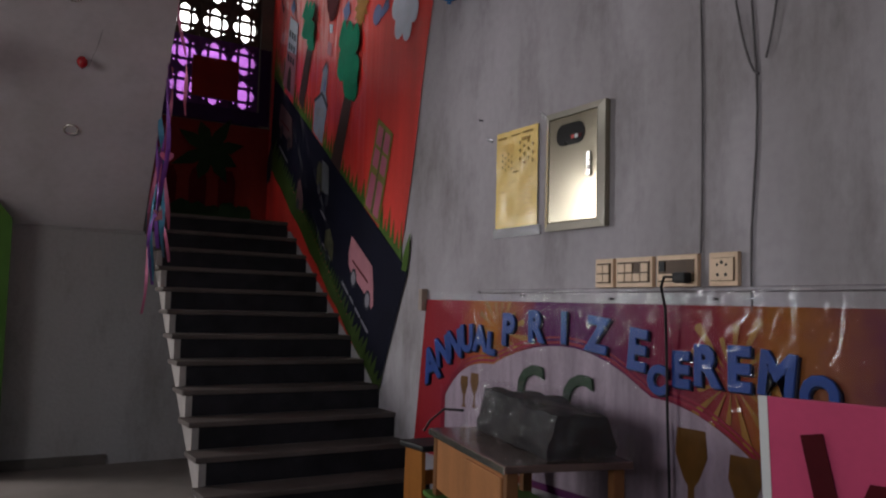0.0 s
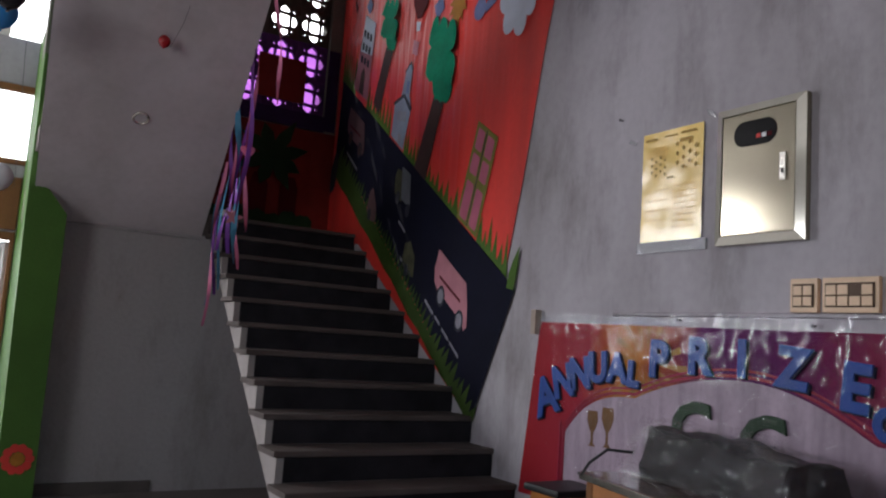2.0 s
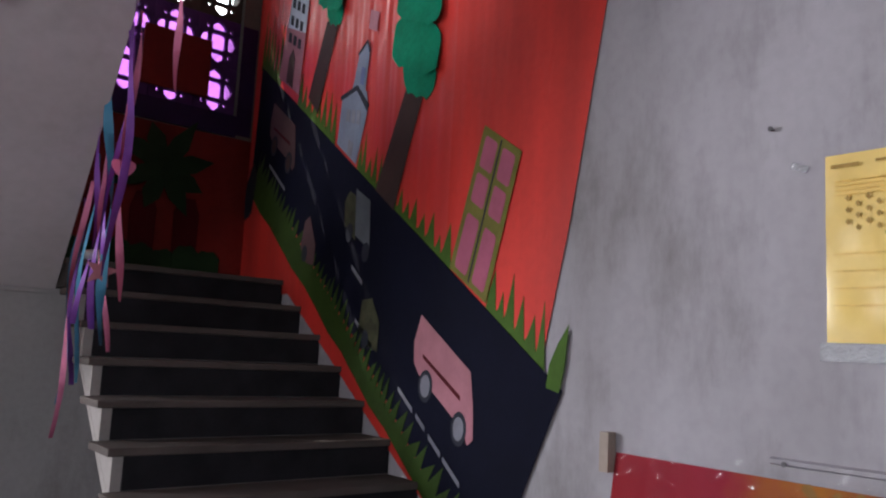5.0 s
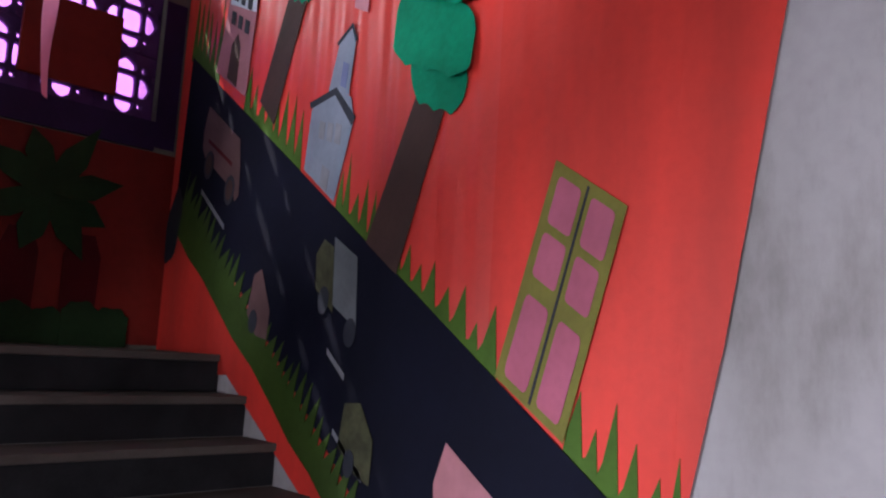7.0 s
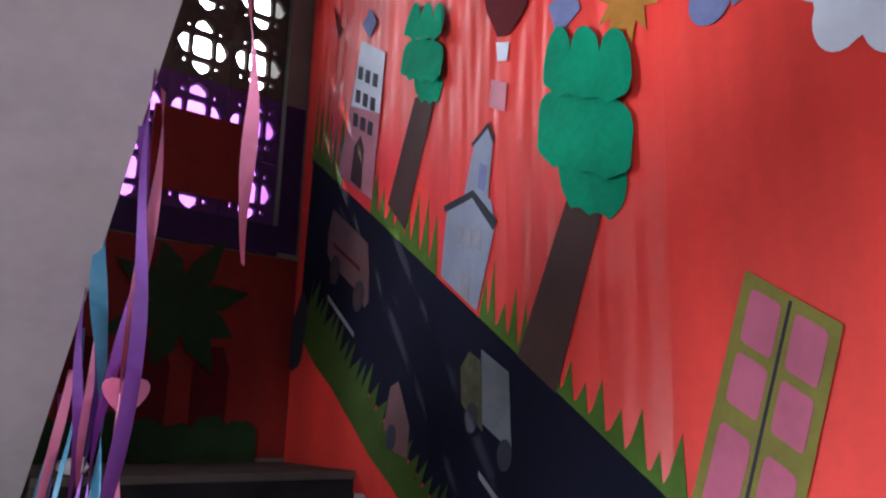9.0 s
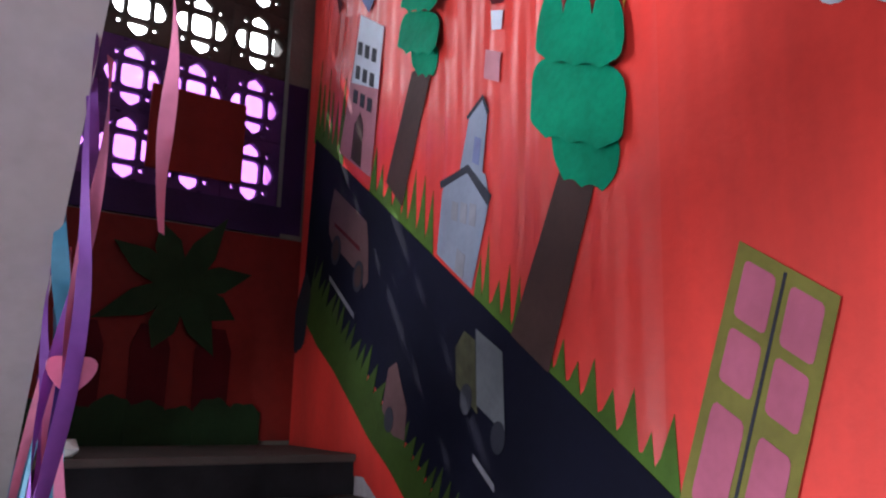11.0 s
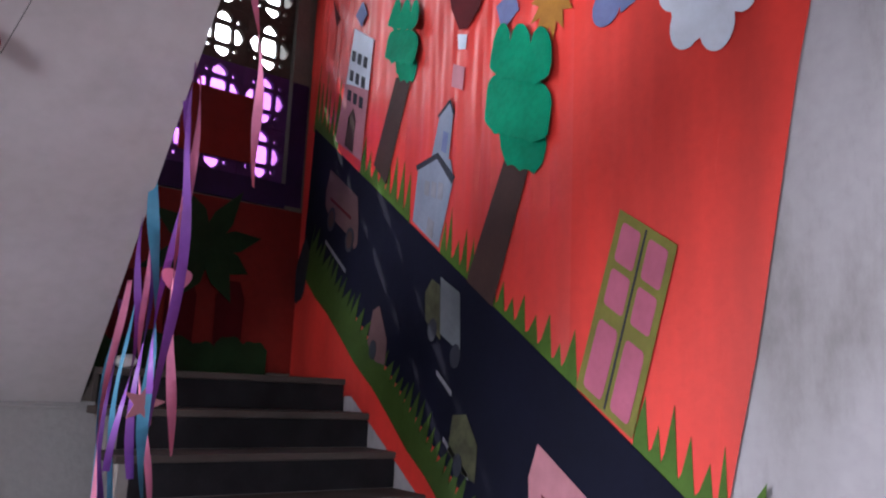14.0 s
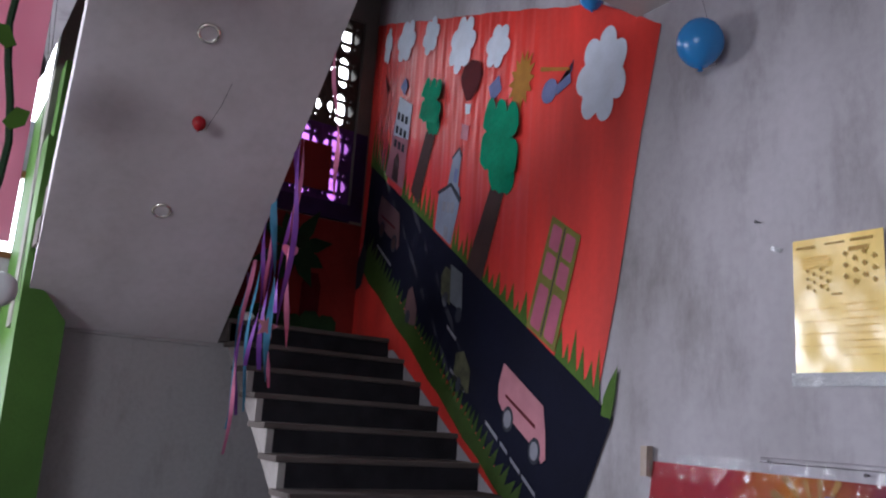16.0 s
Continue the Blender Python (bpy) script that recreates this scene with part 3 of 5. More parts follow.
def paper_door():
    t = thing("paper_door", (-0.03, 0.43, 2.1), "olive paper double window with pink panes", "paper window", "paper cutouts of the mural")

    def at(u, v):
        return (0.46 - 0.26 * u + 0.20 * (1 - v) - 0.0 * u, 2.82 - 0.17 * u - 0.64 * (1 - v) + 0.0)
    own("frame", cutout([at(0, 0), at(1, 0), at(1, 1), at(0, 1)], -0.0130), M_OLIVE, t)
    for cu in (0.09, 0.56):
        for v0, v1 in ((0.04, 0.42), (0.50, 0.70), (0.74, 0.95)):
            a, b, h = cu + 0.01, cu + 0.34, v1 - v0
            own("pane", cutout([at(a + 0.04, v0), at(b - 0.04, v0), at(b - 0.01, v0 + 0.04 * h), at(b, v0 + 0.12 * h), at(b, v1 - 0.12 * h), at(b - 0.01, v1 - 0.04 * h),
                                at(b - 0.04, v1), at(a + 0.04, v1), at(a + 0.01, v1 - 0.04 * h), at(a, v1 - 0.12 * h), at(a, v0 + 0.12 * h), at(a + 0.01, v0 + 0.04 * h)], -0.0147), M_PINKW, t, "pink paper pane")
    own("mullion", cutout([at(0.485, 0.02), at(0.515, 0.02), at(0.515, 0.98), at(0.485, 0.98)], -0.0147), M_INK, t)


paper_door()


def paper_van(y, z, s, body, hub, group="paper vehicles"):
    """A boxy van going up the slope; y, z is its lower front corner."""
    t = thing("paper_van", (-0.04, y, z), "pink paper van with round wheels on the paper road", "paper van", group)

    def at(u, v):
        return (y + s * (0.40 * u + 0.02 * v), z + s * (0.27 * u + 0.33 * v - 0.02))
    own("body", cutout([at(0, 0), at(0.06, 0.12), at(0.9, 0.12), at(1.0, 0.2), at(1.0, 0.5), at(0.86, 1.0), at(-0.06, 1.0), at(-0.1, 0.6), at(-0.1, 0.16)], D2), body, t)
    own("stripe", cutout([at(0.12, 0.46), at(0.82, 0.42), at(0.82, 0.48), at(0.12, 0.53)], D2 - 0.0015), M_MAROON, t)
    for u in (0.14, 0.76):
        cy, cz = at(u, 0.08)
        w = own("wheel", cutout(circle(cy, cz, 0.052 * s, 0.075 * s, 18), D2 - 0.003), M_INK, t)
        bm = cutout(circle(cy, cz, 0.035 * s, 0.052 * s, 18), D2 - 0.0045)
        bmesh.ops.translate(bm, vec=-t.matrix_world.translation, verts=bm.verts)
        part("hub", bm, hub, w)
    return t


paper_van(0.48, 1.42, 1.0, M_PINKP, M_GREYP)
paper_van(2.44, 2.99, 0.92, M_PINKD, M_TRUNK)


M_CAB = mat("dim_olive_print", (0.055, 0.055, 0.03), 0.7, 0.25, 14, 60, 0.05)


def paper_truck(y, z, s):
    t = thing("paper_truck", (-0.04, y, z), "dull grey paper truck with a box body on the paper road", "paper truck", "paper vehicles")

    def at(u, v):
        return (y + s * (0.40 * u + 0.03 * v), z + s * (0.27 * u + 0.36 * v))
    own("box_body", cutout([at(0, 0.15), at(0.52, 0.10), at(0.50, 1.0), at(-0.0084, 1.05)], D2), mat("truck_grey_paper", (0.11, 0.12, 0.14), 0.7, 0.12, 6, 50, 0.08), t, "grey box body")
    own("cab", cutout([at(0.52, 0.0), at(0.95, 0.05), at(0.95, 0.5), at(0.75, 0.82), at(0.52, 0.85)], D2), M_CAB, t, "dim olive cab")
    for u in (0.12, 0.74):
        own("wheel", cutout(circle(*at(u, 0.02), 0.05 * s, 0.065 * s, 16), D2 - 0.002), M_INK, t)
    return t


paper_truck(1.37, 2.29, 0.82)
car = thing("paper_car", (-0.04, 2.12, 2.4), "small brownish pink paper car on the paper road", "paper car", "paper vehicles")
own("body", cutout([(2.24, 2.46), (2.15, 2.36), (2.06, 2.34), (2.05, 2.46), (2.14, 2.64), (2.20, 2.62)], D2), M_PINKD, car)
own("wheel", cutout(circle(2.18, 2.42, 0.035, 0.05, 14), D2 - 0.002), M_INK, car)
car2 = thing("paper_car", (-0.04, 1.31, 1.9), "small dull olive paper car on the paper road", "paper car", "paper vehicles")
own("body", cutout([(1.44, 1.92), (1.34, 1.83), (1.23, 1.79), (1.22, 1.94), (1.31, 2.07), (1.41, 2.07)], D2), M_CAB, car2)
own("wheel", cutout(circle(1.36, 1.86, 0.035, 0.05, 14), D2 - 0.002), M_INK, car2)
# dashes of the centre line
for y0, z0, ln in ((0.52, 1.215, 0.12), (0.66, 1.325, 0.09), (0.78, 1.425, 0.07), (0.88, 1.50, 0.12), (1.28, 1.80, 0.2), (1.43, 2.15, 0.13), (2.52, 2.85, 0.26)):
    paper("paper_stripe", [(y0, z0), (y0 + ln, z0 + 0.79 * ln), (y0 + ln, z0 + 0.79 * ln + 0.022), (y0, z0 + 0.024)], D2, M_GREYP, "grey paper dash on the road", "paper stripe", "road dashes")


def air_balloon():
    t = thing("paper_balloon", (-0.03, 1.44, 3.9), "maroon paper hot-air balloon with a pale basket", "paper balloon", "paper cutouts of the mural")
    own("envelope", cutout([(1.59, 4.10), (1.57, 4.02), (1.49, 3.88), (1.42, 3.86), (1.33, 3.92), (1.28, 4.01), (1.32, 4.12), (1.44, 4.18), (1.54, 4.17)], -0.0168), M_MAROON, t)
    own("collar", cutout([(1.50, 3.86), (1.42, 3.83), (1.43, 3.76), (1.49, 3.78)], -0.0151), M_CLOUD, t)
    own("basket", cutout([(1.53, 3.72), (1.43, 3.67), (1.44, 3.56), (1.54, 3.61)], -0.0151), M_PINKP, t, "pale pink basket")


air_balloon()
star = []
for i in range(28):
    a = i * math.tau / 28
    r = 1.0 if i % 2 else 0.62
    star.append((0.81 + 0.135 * r * math.cos(a), 3.79 + 0.21 * r * math.sin(a) - 0.3 * 0.135 * r * math.cos(a)))
paper("paper_sun", star, -0.0151, M_SUN, "mustard paper sun with short rays", "paper sun")
heli = thing("paper_helicopter", (-0.03, 0.52, 3.6), "dusty blue paper helicopter with a tail", "paper helicopter", "paper cutouts of the mural")
own("body", cutout(circle(0.53, 3.63, 0.07, 0.08, 18, 0.2), -0.0151), M_BLUEP, heli)
own("tail", cutout([(0.47, 3.64), (0.33, 3.69), (0.31, 3.76), (0.34, 3.68), (0.33, 3.62), (0.46, 3.58)], -0.0139), M_BLUEP, heli)
own("rotor", cutout([(0.62, 3.82), (0.34, 3.72), (0.34, 3.70), (0.62, 3.79)], -0.0151), M_SUN, heli, "thin mustard rotor")
paper("paper_kite", [(1.19, 3.88), (1.06, 3.92), (1.02, 3.80), (1.14, 3.74)], -0.0151, M_BLUEP, "dusty blue paper kite on the mural", "paper kite")
paper("paper_bird", [(2.60, 4.38), (2.52, 4.44), (2.46, 4.34), (2.52, 4.28)], -0.0151, M_BLUEP, "small blue paper bird on the mural", "paper bird", "paper birds")
paper("paper_bird", [(2.92, 4.62), (2.86, 4.52), (2.80, 4.44), (2.84, 4.40), (2.88, 4.50)], -0.0151, M_MAROON, "small dark paper bird on the mural", "paper bird", "paper birds")

# ---- landing wall: pierced block window, painted and papered lower part ----
def curve_plate(name, outer, holes, thick):
    """A plate with shaped holes: a filled flat curve turned into a mesh (in its own x, y; z is its thickness)."""
    cu = bpy.data.curves.new(name, 'CURVE')
    cu.dimensions, cu.fill_mode, cu.extrude, cu.bevel_depth, cu.bevel_resolution = '2D', 'BOTH', thick / 2, 0.004, 0
    for ring in [outer, *holes]:
        sp = cu.splines.new('POLY')
        sp.points.add(len(ring) - 1)
        for p, (x, y) in zip(sp.points, ring):
            p.co = (x, y, 0, 1)
        sp.use_cyclic_u = True
    ob = bpy.data.objects.new(name, cu)
    scene.collection.objects.link(ob)
    bpy.context.view_layer.update()
    me = bpy.data.meshes.new_from_object(ob.evaluated_get(bpy.context.evaluated_depsgraph_get()))
    bpy.data.objects.remove(ob)
    bpy.data.curves.remove(cu)
    return me


def round_poly(points, r=0.25, n=3):
    """Rounds the corners of an outline."""
    out = []
    k = len(points)
    for i in range(k):
        p, a, b = Vector(points[i]), Vector(points[i - 1]), Vector(points[(i + 1) % k])
        s, e = p + (a - p) * r, p + (b - p) * r
        for j in range(n + 1):
            t = j / n
            q = s * (1 - t) ** 2 + p * 2 * t * (1 - t) + e * t * t
            out.append((q.x, q.y))
    return out


def block_mesh(size):
    h = size / 2 - 0.004
    holes = [round_poly([(-.054, -.054), (.054, -.054), (.054, .054), (-.054, .054)], 0.28)]
    for q in range(4):
        c, s = (1, 0, -1, 0)[q], (0, 1, 0, -1)[q]
        for shape in ([(.064, -.052), (.102, -.046), (.132, 0), (.102, .046), (.064, .052)], [(.072, .060), (.098, .062), (.098, .094), (.068, .090)],
                      [(.124, .034), (.138, .030), (.140, .058), (.124, .060)]):
            holes.append([(x * c - y * s, x * s + y * c) for x, y in round_poly(shape, 0.3)])
    return curve_plate("block", [(-h, -h), (h, -h), (h, h), (-h, h)], holes, 0.035)


def build_jali():
    w = thing("window_1", ((JX0 + JX1) / 2, BACK_Y, JZ0), "pierced concrete block window, lower rows painted purple", "window", kind="structure")
    cols, rows = 5, 5
    sx, sz = (JX1 - JX0) / cols, (JZ1 - JZ0) / rows
    upper = block_mesh(0.29)
    upper.materials.append(M_JALI)
    lower = upper.copy()
    lower.materials.clear()
    lower.materials.append(M_JALIP)
    for r in range(rows):
        for c in range(cols):
            o = new("block", lower if r < 2 else upper)
            o.parent = w
            o.matrix_basis = Matrix.Translation((JX0 + (c + .5) * sx - (JX0 + JX1) / 2, 0.06, (r + .5) * sz)) @ Matrix.Rotation(math.pi / 2, 4, 'X') @ Matrix.Diagonal((sx / 0.29, sz / 0.29, 1, 1))
    film = bpy.data.materials.new("purple_film")
    film.use_nodes = True
    nt = film.node_tree
    tl, tr, mx = nt.nodes.new("ShaderNodeBsdfTranslucent"), nt.nodes.new("ShaderNodeBsdfTransparent"), nt.nodes.new("ShaderNodeMixShader")
    tl.inputs[0].default_value, tr.inputs[0].default_value = (0.70, 0.42, 0.80, 1), (0.42, 0.22, 0.50, 1)
    mx.inputs[0].default_value = 0.5
    nt.links.new(tl.outputs[0], mx.inputs[1])
    nt.links.new(tr.outputs[0], mx.inputs[2])
    nt.links.new(mx.outputs[0], nt.nodes["Material Output"].inputs[0])
    own("film_sheet", box(JX0, JX1, BACK_Y + 0.11, BACK_Y + 0.112, JZ0, JZ0 + 2 * sz), film, w, "translucent purple film behind the blocks")


build_jali()
structure("purple_dado", prism([(-0.126, 3.16), (-0.016, 3.16), (-0.016, 3.94), (-0.126, 3.94)], 'y', BACK_Y - 0.006, BACK_Y - 0.001), M_PURPLE, "dark purple painted band beside the block window", "wall paint")
structure("purple_sill", box(-1.63, -0.128, BACK_Y - 0.02, BACK_Y - 0.001, 3.14, JZ0), M_PURPLE, "dark purple painted sill under the block window", "window sill")
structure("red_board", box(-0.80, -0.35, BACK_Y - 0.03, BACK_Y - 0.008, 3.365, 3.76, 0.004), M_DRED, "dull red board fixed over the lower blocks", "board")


def landing_paper():
    bm = bmesh.new()
    n = 44
    cols = []
    for i in range(n + 1):
        x = -1.95 + 1.945 * i / n
        cols.append([bm.verts.new((x, BACK_Y - 0.012 - 0.008 * abs(math.sin(x * 14 + noise.noise(Vector((x * 2, k, 0))))), LAND_Z + 0.02 + k * 0.965 / 6)) for k in range(7)])
    for a, b in zip(cols, cols[1:]):
        for k in range(6):
            bm.faces.new((a[k], b[k], b[k + 1], a[k + 1]))
    geo = bmesh.ops.extrude_face_region(bm, geom=bm.faces[:])
    bmesh.ops.translate(bm, vec=(0, 0.003, 0), verts=[v for v in geo["geom"] if isinstance(v, bmesh.types.BMVert)])
    bmesh.ops.recalc_face_normals(bm, faces=bm.faces)
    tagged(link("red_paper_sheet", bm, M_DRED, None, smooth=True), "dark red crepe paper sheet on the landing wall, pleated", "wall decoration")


landing_paper()
plant = thing("paper_plant", (-0.60, BACK_Y - 0.03, 2.62), "dark green paper palm leaves on the landing wall", "paper plant")
for i, a in enumerate((-25, 15, 60, 110, 150, 205, 250, 300)):
    r, c, s = 0.30 + 0.05 * (i % 3), math.cos(radians(a)), math.sin(radians(a))
    pts = [(0, 0), (0.10, 0.055), (0.2, 0.062), (r, 0.0), (0.2, -0.062), (0.10, -0.055)]
    own("leaf", prism([(-0.60 + u * c - v * s, 2.84 + u * s + v * c) for u, v in pts], 'y', BACK_Y - 0.028 - 0.003 * i, BACK_Y - 0.030 - 0.003 * i), M_DGREEN, plant)
hedge = thing("paper_hedge", (-0.85, BACK_Y - 0.034, LAND_Z + 0.004), "dark green scalloped paper hedge along the landing floor", "paper hedge")
for i in range(9):
    x, h = -1.42 + 0.145 * i, 0.17 + 0.02 * ((i * 5) % 3)
    own("leaf_clump", prism([(x - 0.085, LAND_Z + 0.004), (x + 0.085, LAND_Z + 0.004)] + [(x + 0.085 * math.cos(a) * (1 + 0.05 * math.sin(a * 7)), LAND_Z + h - 0.06 + 0.06 * math.sin(a) * (1 + 0.12 * math.sin(a * 6 + i))) for a in [k * math.pi / 12 for k in range(13)]],
                            'y', BACK_Y - 0.034 - 0.003 * (i % 2), BACK_Y - 0.037 - 0.003 * (i % 2)), M_DGREEN, hedge)
for i, x in enumerate((-0.98, -0.70, -0.42)):
    tagged(link("paper_arch", prism([(x - .08, LAND_Z + 0.14), (x + .08, LAND_Z + 0.14), (x + .085, LAND_Z + 0.42), (x + .05, LAND_Z + 0.52), (x - .05, LAND_Z + 0.52), (x - .085, LAND_Z + 0.42)], 'y', BACK_Y - 0.026, BACK_Y - 0.031), M_MAROON),
           "dark maroon paper arch on the landing wall", "paper arch", "paper arches")
scrap = bmesh.new()
bmesh.ops.create_icosphere(scrap, subdivisions=2, radius=0.055)
for v in scrap.verts:
    v.co *= 1 + 0.35 * noise.noise(v.co * 30)
    v.co.z *= 0.55
bmesh.ops.translate(scrap, vec=(-1.12, LAND_Y + 0.06, LAND_Z + 0.031), verts=scrap.verts)
tagged(link("paper_scrap", scrap, M_WHITE), "crumpled white paper scrap on the landing edge", "paper scrap")


# ---- ribbons and cut-outs hung from the edge of the upper flight ----
def ribbon(x, y, z, length, width, material, seed, sway=(0.0, 0.0), label="thin crepe ribbon hanging from the stair edge, twisted"):
    rnd = random.Random(seed)
    n = 34
    bm = bmesh.new()
    rows = []
    tw, ph = rnd.uniform(1.2, 3.0), rnd.uniform(0, 6)
    for i in range(n + 1):
        t = i / n
        a = ph + tw * t * 2.2 + 0.4 * noise.noise(Vector((t * 3, seed, 0)))
        w = width * (0.75 + 0.35 * noise.noise(Vector((t * 5, seed, 4))))
        c = Vector((x + sway[0] * t ** 1.5 + 0.02 * math.sin(t * 7 + ph), y + sway[1] * t + 0.015 * math.cos(t * 6 + ph), z - length * t))
        d = Vector((math.cos(a), math.sin(a), 0)) * w / 2
        rows.append((bm.verts.new(c - d), bm.verts.new(c + d)))
    for a, b in zip(rows, rows[1:]):
        bm.faces.new((a[0], a[1], b[1], b[0]))
    geo = bmesh.ops.extrude_face_region(bm, geom=bm.faces[:])
    bmesh.ops.translate(bm, vec=(0.0008, 0.0008, 0), verts=[v for v in geo["geom"] if isinstance(v, bmesh.types.BMVert)])
    bmesh.ops.recalc_face_normals(bm, faces=bm.faces)
    o = link("ribbon", bm, material, None, smooth=True)
    tagged(o, label, "ribbon", "ribbons on the stair edge")


def edge_z(y):
    return soffit_z(y) + 0.03


def rail_x(y):
    return soffit_right(y) + 0.012


R_LABEL = {0: "pale pink crepe ribbon hanging from the stair edge", 1: "purple crepe ribbon hanging from the stair edge", 2: "blue crepe ribbon hanging from the stair edge"}
R_MAT = (M_PINK, M_RPURP, M_RBLUE)
for i, (y, ln, w, k, sx, sy) in enumerate(((0.40, 0.78, 0.032, 0, 0.09, 0.05), (0.86, 1.10, 0.040, 1, -0.02, 0.02), (0.90, 1.16, 0.036, 0, 0.03, 0.02), (0.95, 0.95, 0.030, 1, -0.03, 0.0),
                                           (1.28, 1.08, 0.050, 2, 0.08, 0.05), (1.33, 0.98, 0.036, 1, 0.02, 0.0), (1.38, 1.04, 0.030, 0, 0.10, 0.04), (1.42, 0.90, 0.032, 1, -0.03, 0.0),
                                           (1.58, 1.05, 0.026, 2, 0.0, 0.0), (1.74, 1.20, 0.034, 0, -0.05, 0.0), (1.79, 1.02, 0.036, 2, -0.03, 0.02), (1.84, 0.90, 0.034, 1, 0.02, 0.0))):
    ribbon(rail_x(y), y, edge_z(y), ln, w, R_MAT[k], 20 + i, (sx, sy), R_LABEL[k])


def heart(cx, cy, cz, s):
    out = []
    for i in range(30):
        t = i * math.tau / 30
        out.append((cx + s * 16 * math.sin(t) ** 3 / 17, cz + s * (13 * math.cos(t) - 5 * math.cos(2 * t) - 2 * math.cos(3 * t)) / 17))
    return prism(out, 'y', cy, cy + 0.003)


tagged(link("paper_heart", heart(rail_x(0.93) + 0.01, 0.93, 2.40, 0.05), M_PINK), "pink paper heart hanging among the ribbons", "paper heart")
st_out = [(rail_x(1.3) + 0.03 + (0.075 if i % 2 == 0 else 0.032) * math.sin(i * math.tau / 10 + .2), 2.02 + (0.075 if i % 2 == 0 else 0.032) * math.cos(i * math.tau / 10 + .2)) for i in range(10)]
tagged(link("paper_star", prism(st_out, 'y', 1.30, 1.303), M_PINKP), "pale pink paper star hanging among the ribbons", "paper star")


# ---- soffit fittings and balloons ----
def ring_fitting(x, y):
    z = soffit_z(y) - 0.004
    t = thing("ceiling_light", (x, y, z), "small round chrome light fitting in the sloping soffit", "ceiling light", "soffit lights")
    turn = Matrix.Translation((x, y, z)) @ Matrix.Rotation(math.atan(-0.6735), 4, 'X')
    bm = bmesh.new()
    n, m = 28, 8
    vs = [[bm.verts.new((math.cos(i * math.tau / n) * (0.047 + 0.009 * math.cos(k * math.tau / m)), math.sin(i * math.tau / n) * (0.047 + 0.009 * math.cos(k * math.tau / m)), 0.011 * math.sin(k * math.tau / m)))
           for k in range(m)] for i in range(n)]
    for i in range(n):
        for k in range(m):
            bm.faces.new((vs[i][k], vs[(i + 1) % n][k], vs[(i + 1) % n][(k + 1) % m], vs[i][(k + 1) % m]))
    bmesh.ops.transform(bm, matrix=turn, verts=bm.verts)
    bmesh.ops.recalc_face_normals(bm, faces=bm.faces)
    own("ring", bm, M_CHROME, t, "chrome ring", True)
    bm = bmesh.new()
    bmesh.ops.create_cone(bm, cap_ends=True, segments=24, radius1=0.040, radius2=0.040, depth=0.008)
    bmesh.ops.transform(bm, matrix=turn, verts=bm.verts)
    own("lens", bm, M_SOFFIT, t, "dull grey lens")


ring_fitting(-1.97, 1.483)
ring_fitting(-2.10, 0.50)


def balloon(x, y, z, r, material, label, string_to=None):
    t = thing("balloon", (x, y, z), label, "balloon", "party balloons")
    bm = bmesh.new()
    bmesh.ops.create_uvsphere(bm, u_segments=24, v_segments=16, radius=r)
    for v in bm.verts:
        k = max(0, -v.co.z / r)
        v.co.x *= 1 - 0.22 * k * k
        v.co.y *= 1 - 0.22 * k * k
        v.co.z *= 1.12
    bmesh.ops.translate(bm, vec=(x, y, z), verts=bm.verts)
    own("skin", bm, material, t, "", True)
    bm = bmesh.new()
    bmesh.ops.create_cone(bm, cap_ends=True, segments=10, radius1=r * 0.13, radius2=r * 0.04, depth=r * 0.16, matrix=Matrix.Translation((x, y, z - r * 1.17)))
    own("knot", bm, material, t)
    if string_to:
        a, b = Vector((x, y, z - r * 1.2)), Vector(string_to)
        own("string", tube([a, a + Vector((r * 1.1, 0, r * 0.6)), a.lerp(b, 0.6) + Vector((r * .6, 0, 0)), b], 0.0015, 5), M_CABLE, t)


balloon(-1.99, 0.877, soffit_z(0.877) - 0.068, 0.036, M_BALL_R, "small dark red balloon tied under the soffit", (-1.90, 0.70, soffit_z(0.70)))
balloon(-0.13, -0.77, 3.40, 0.112, M_BALL_B, "sky blue balloon tied under the hall ceiling", (-0.06, -0.70, HALL_Z))
balloon(-0.13, -0.02, 3.98, 0.075, M_BALL_B, "small blue balloon at the ceiling edge", (-0.1, -0.1, 4.3))
balloon(-2.83, 0.50, 2.89, 0.082, M_BALL_K, "black balloon hanging under the corridor ceiling", (-2.85, 0.5, HALL_Z))
balloon(-2.85, 0.66, 2.83, 0.080, M_BALL_B, "sky blue balloon hanging under the corridor ceiling", (-2.87, 0.66, HALL_Z))
balloon(-2.765, 0.5, 1.945, 0.062, M_BALL_W, "white balloon hanging in the corridor", (-2.79, 0.5, HALL_Z))

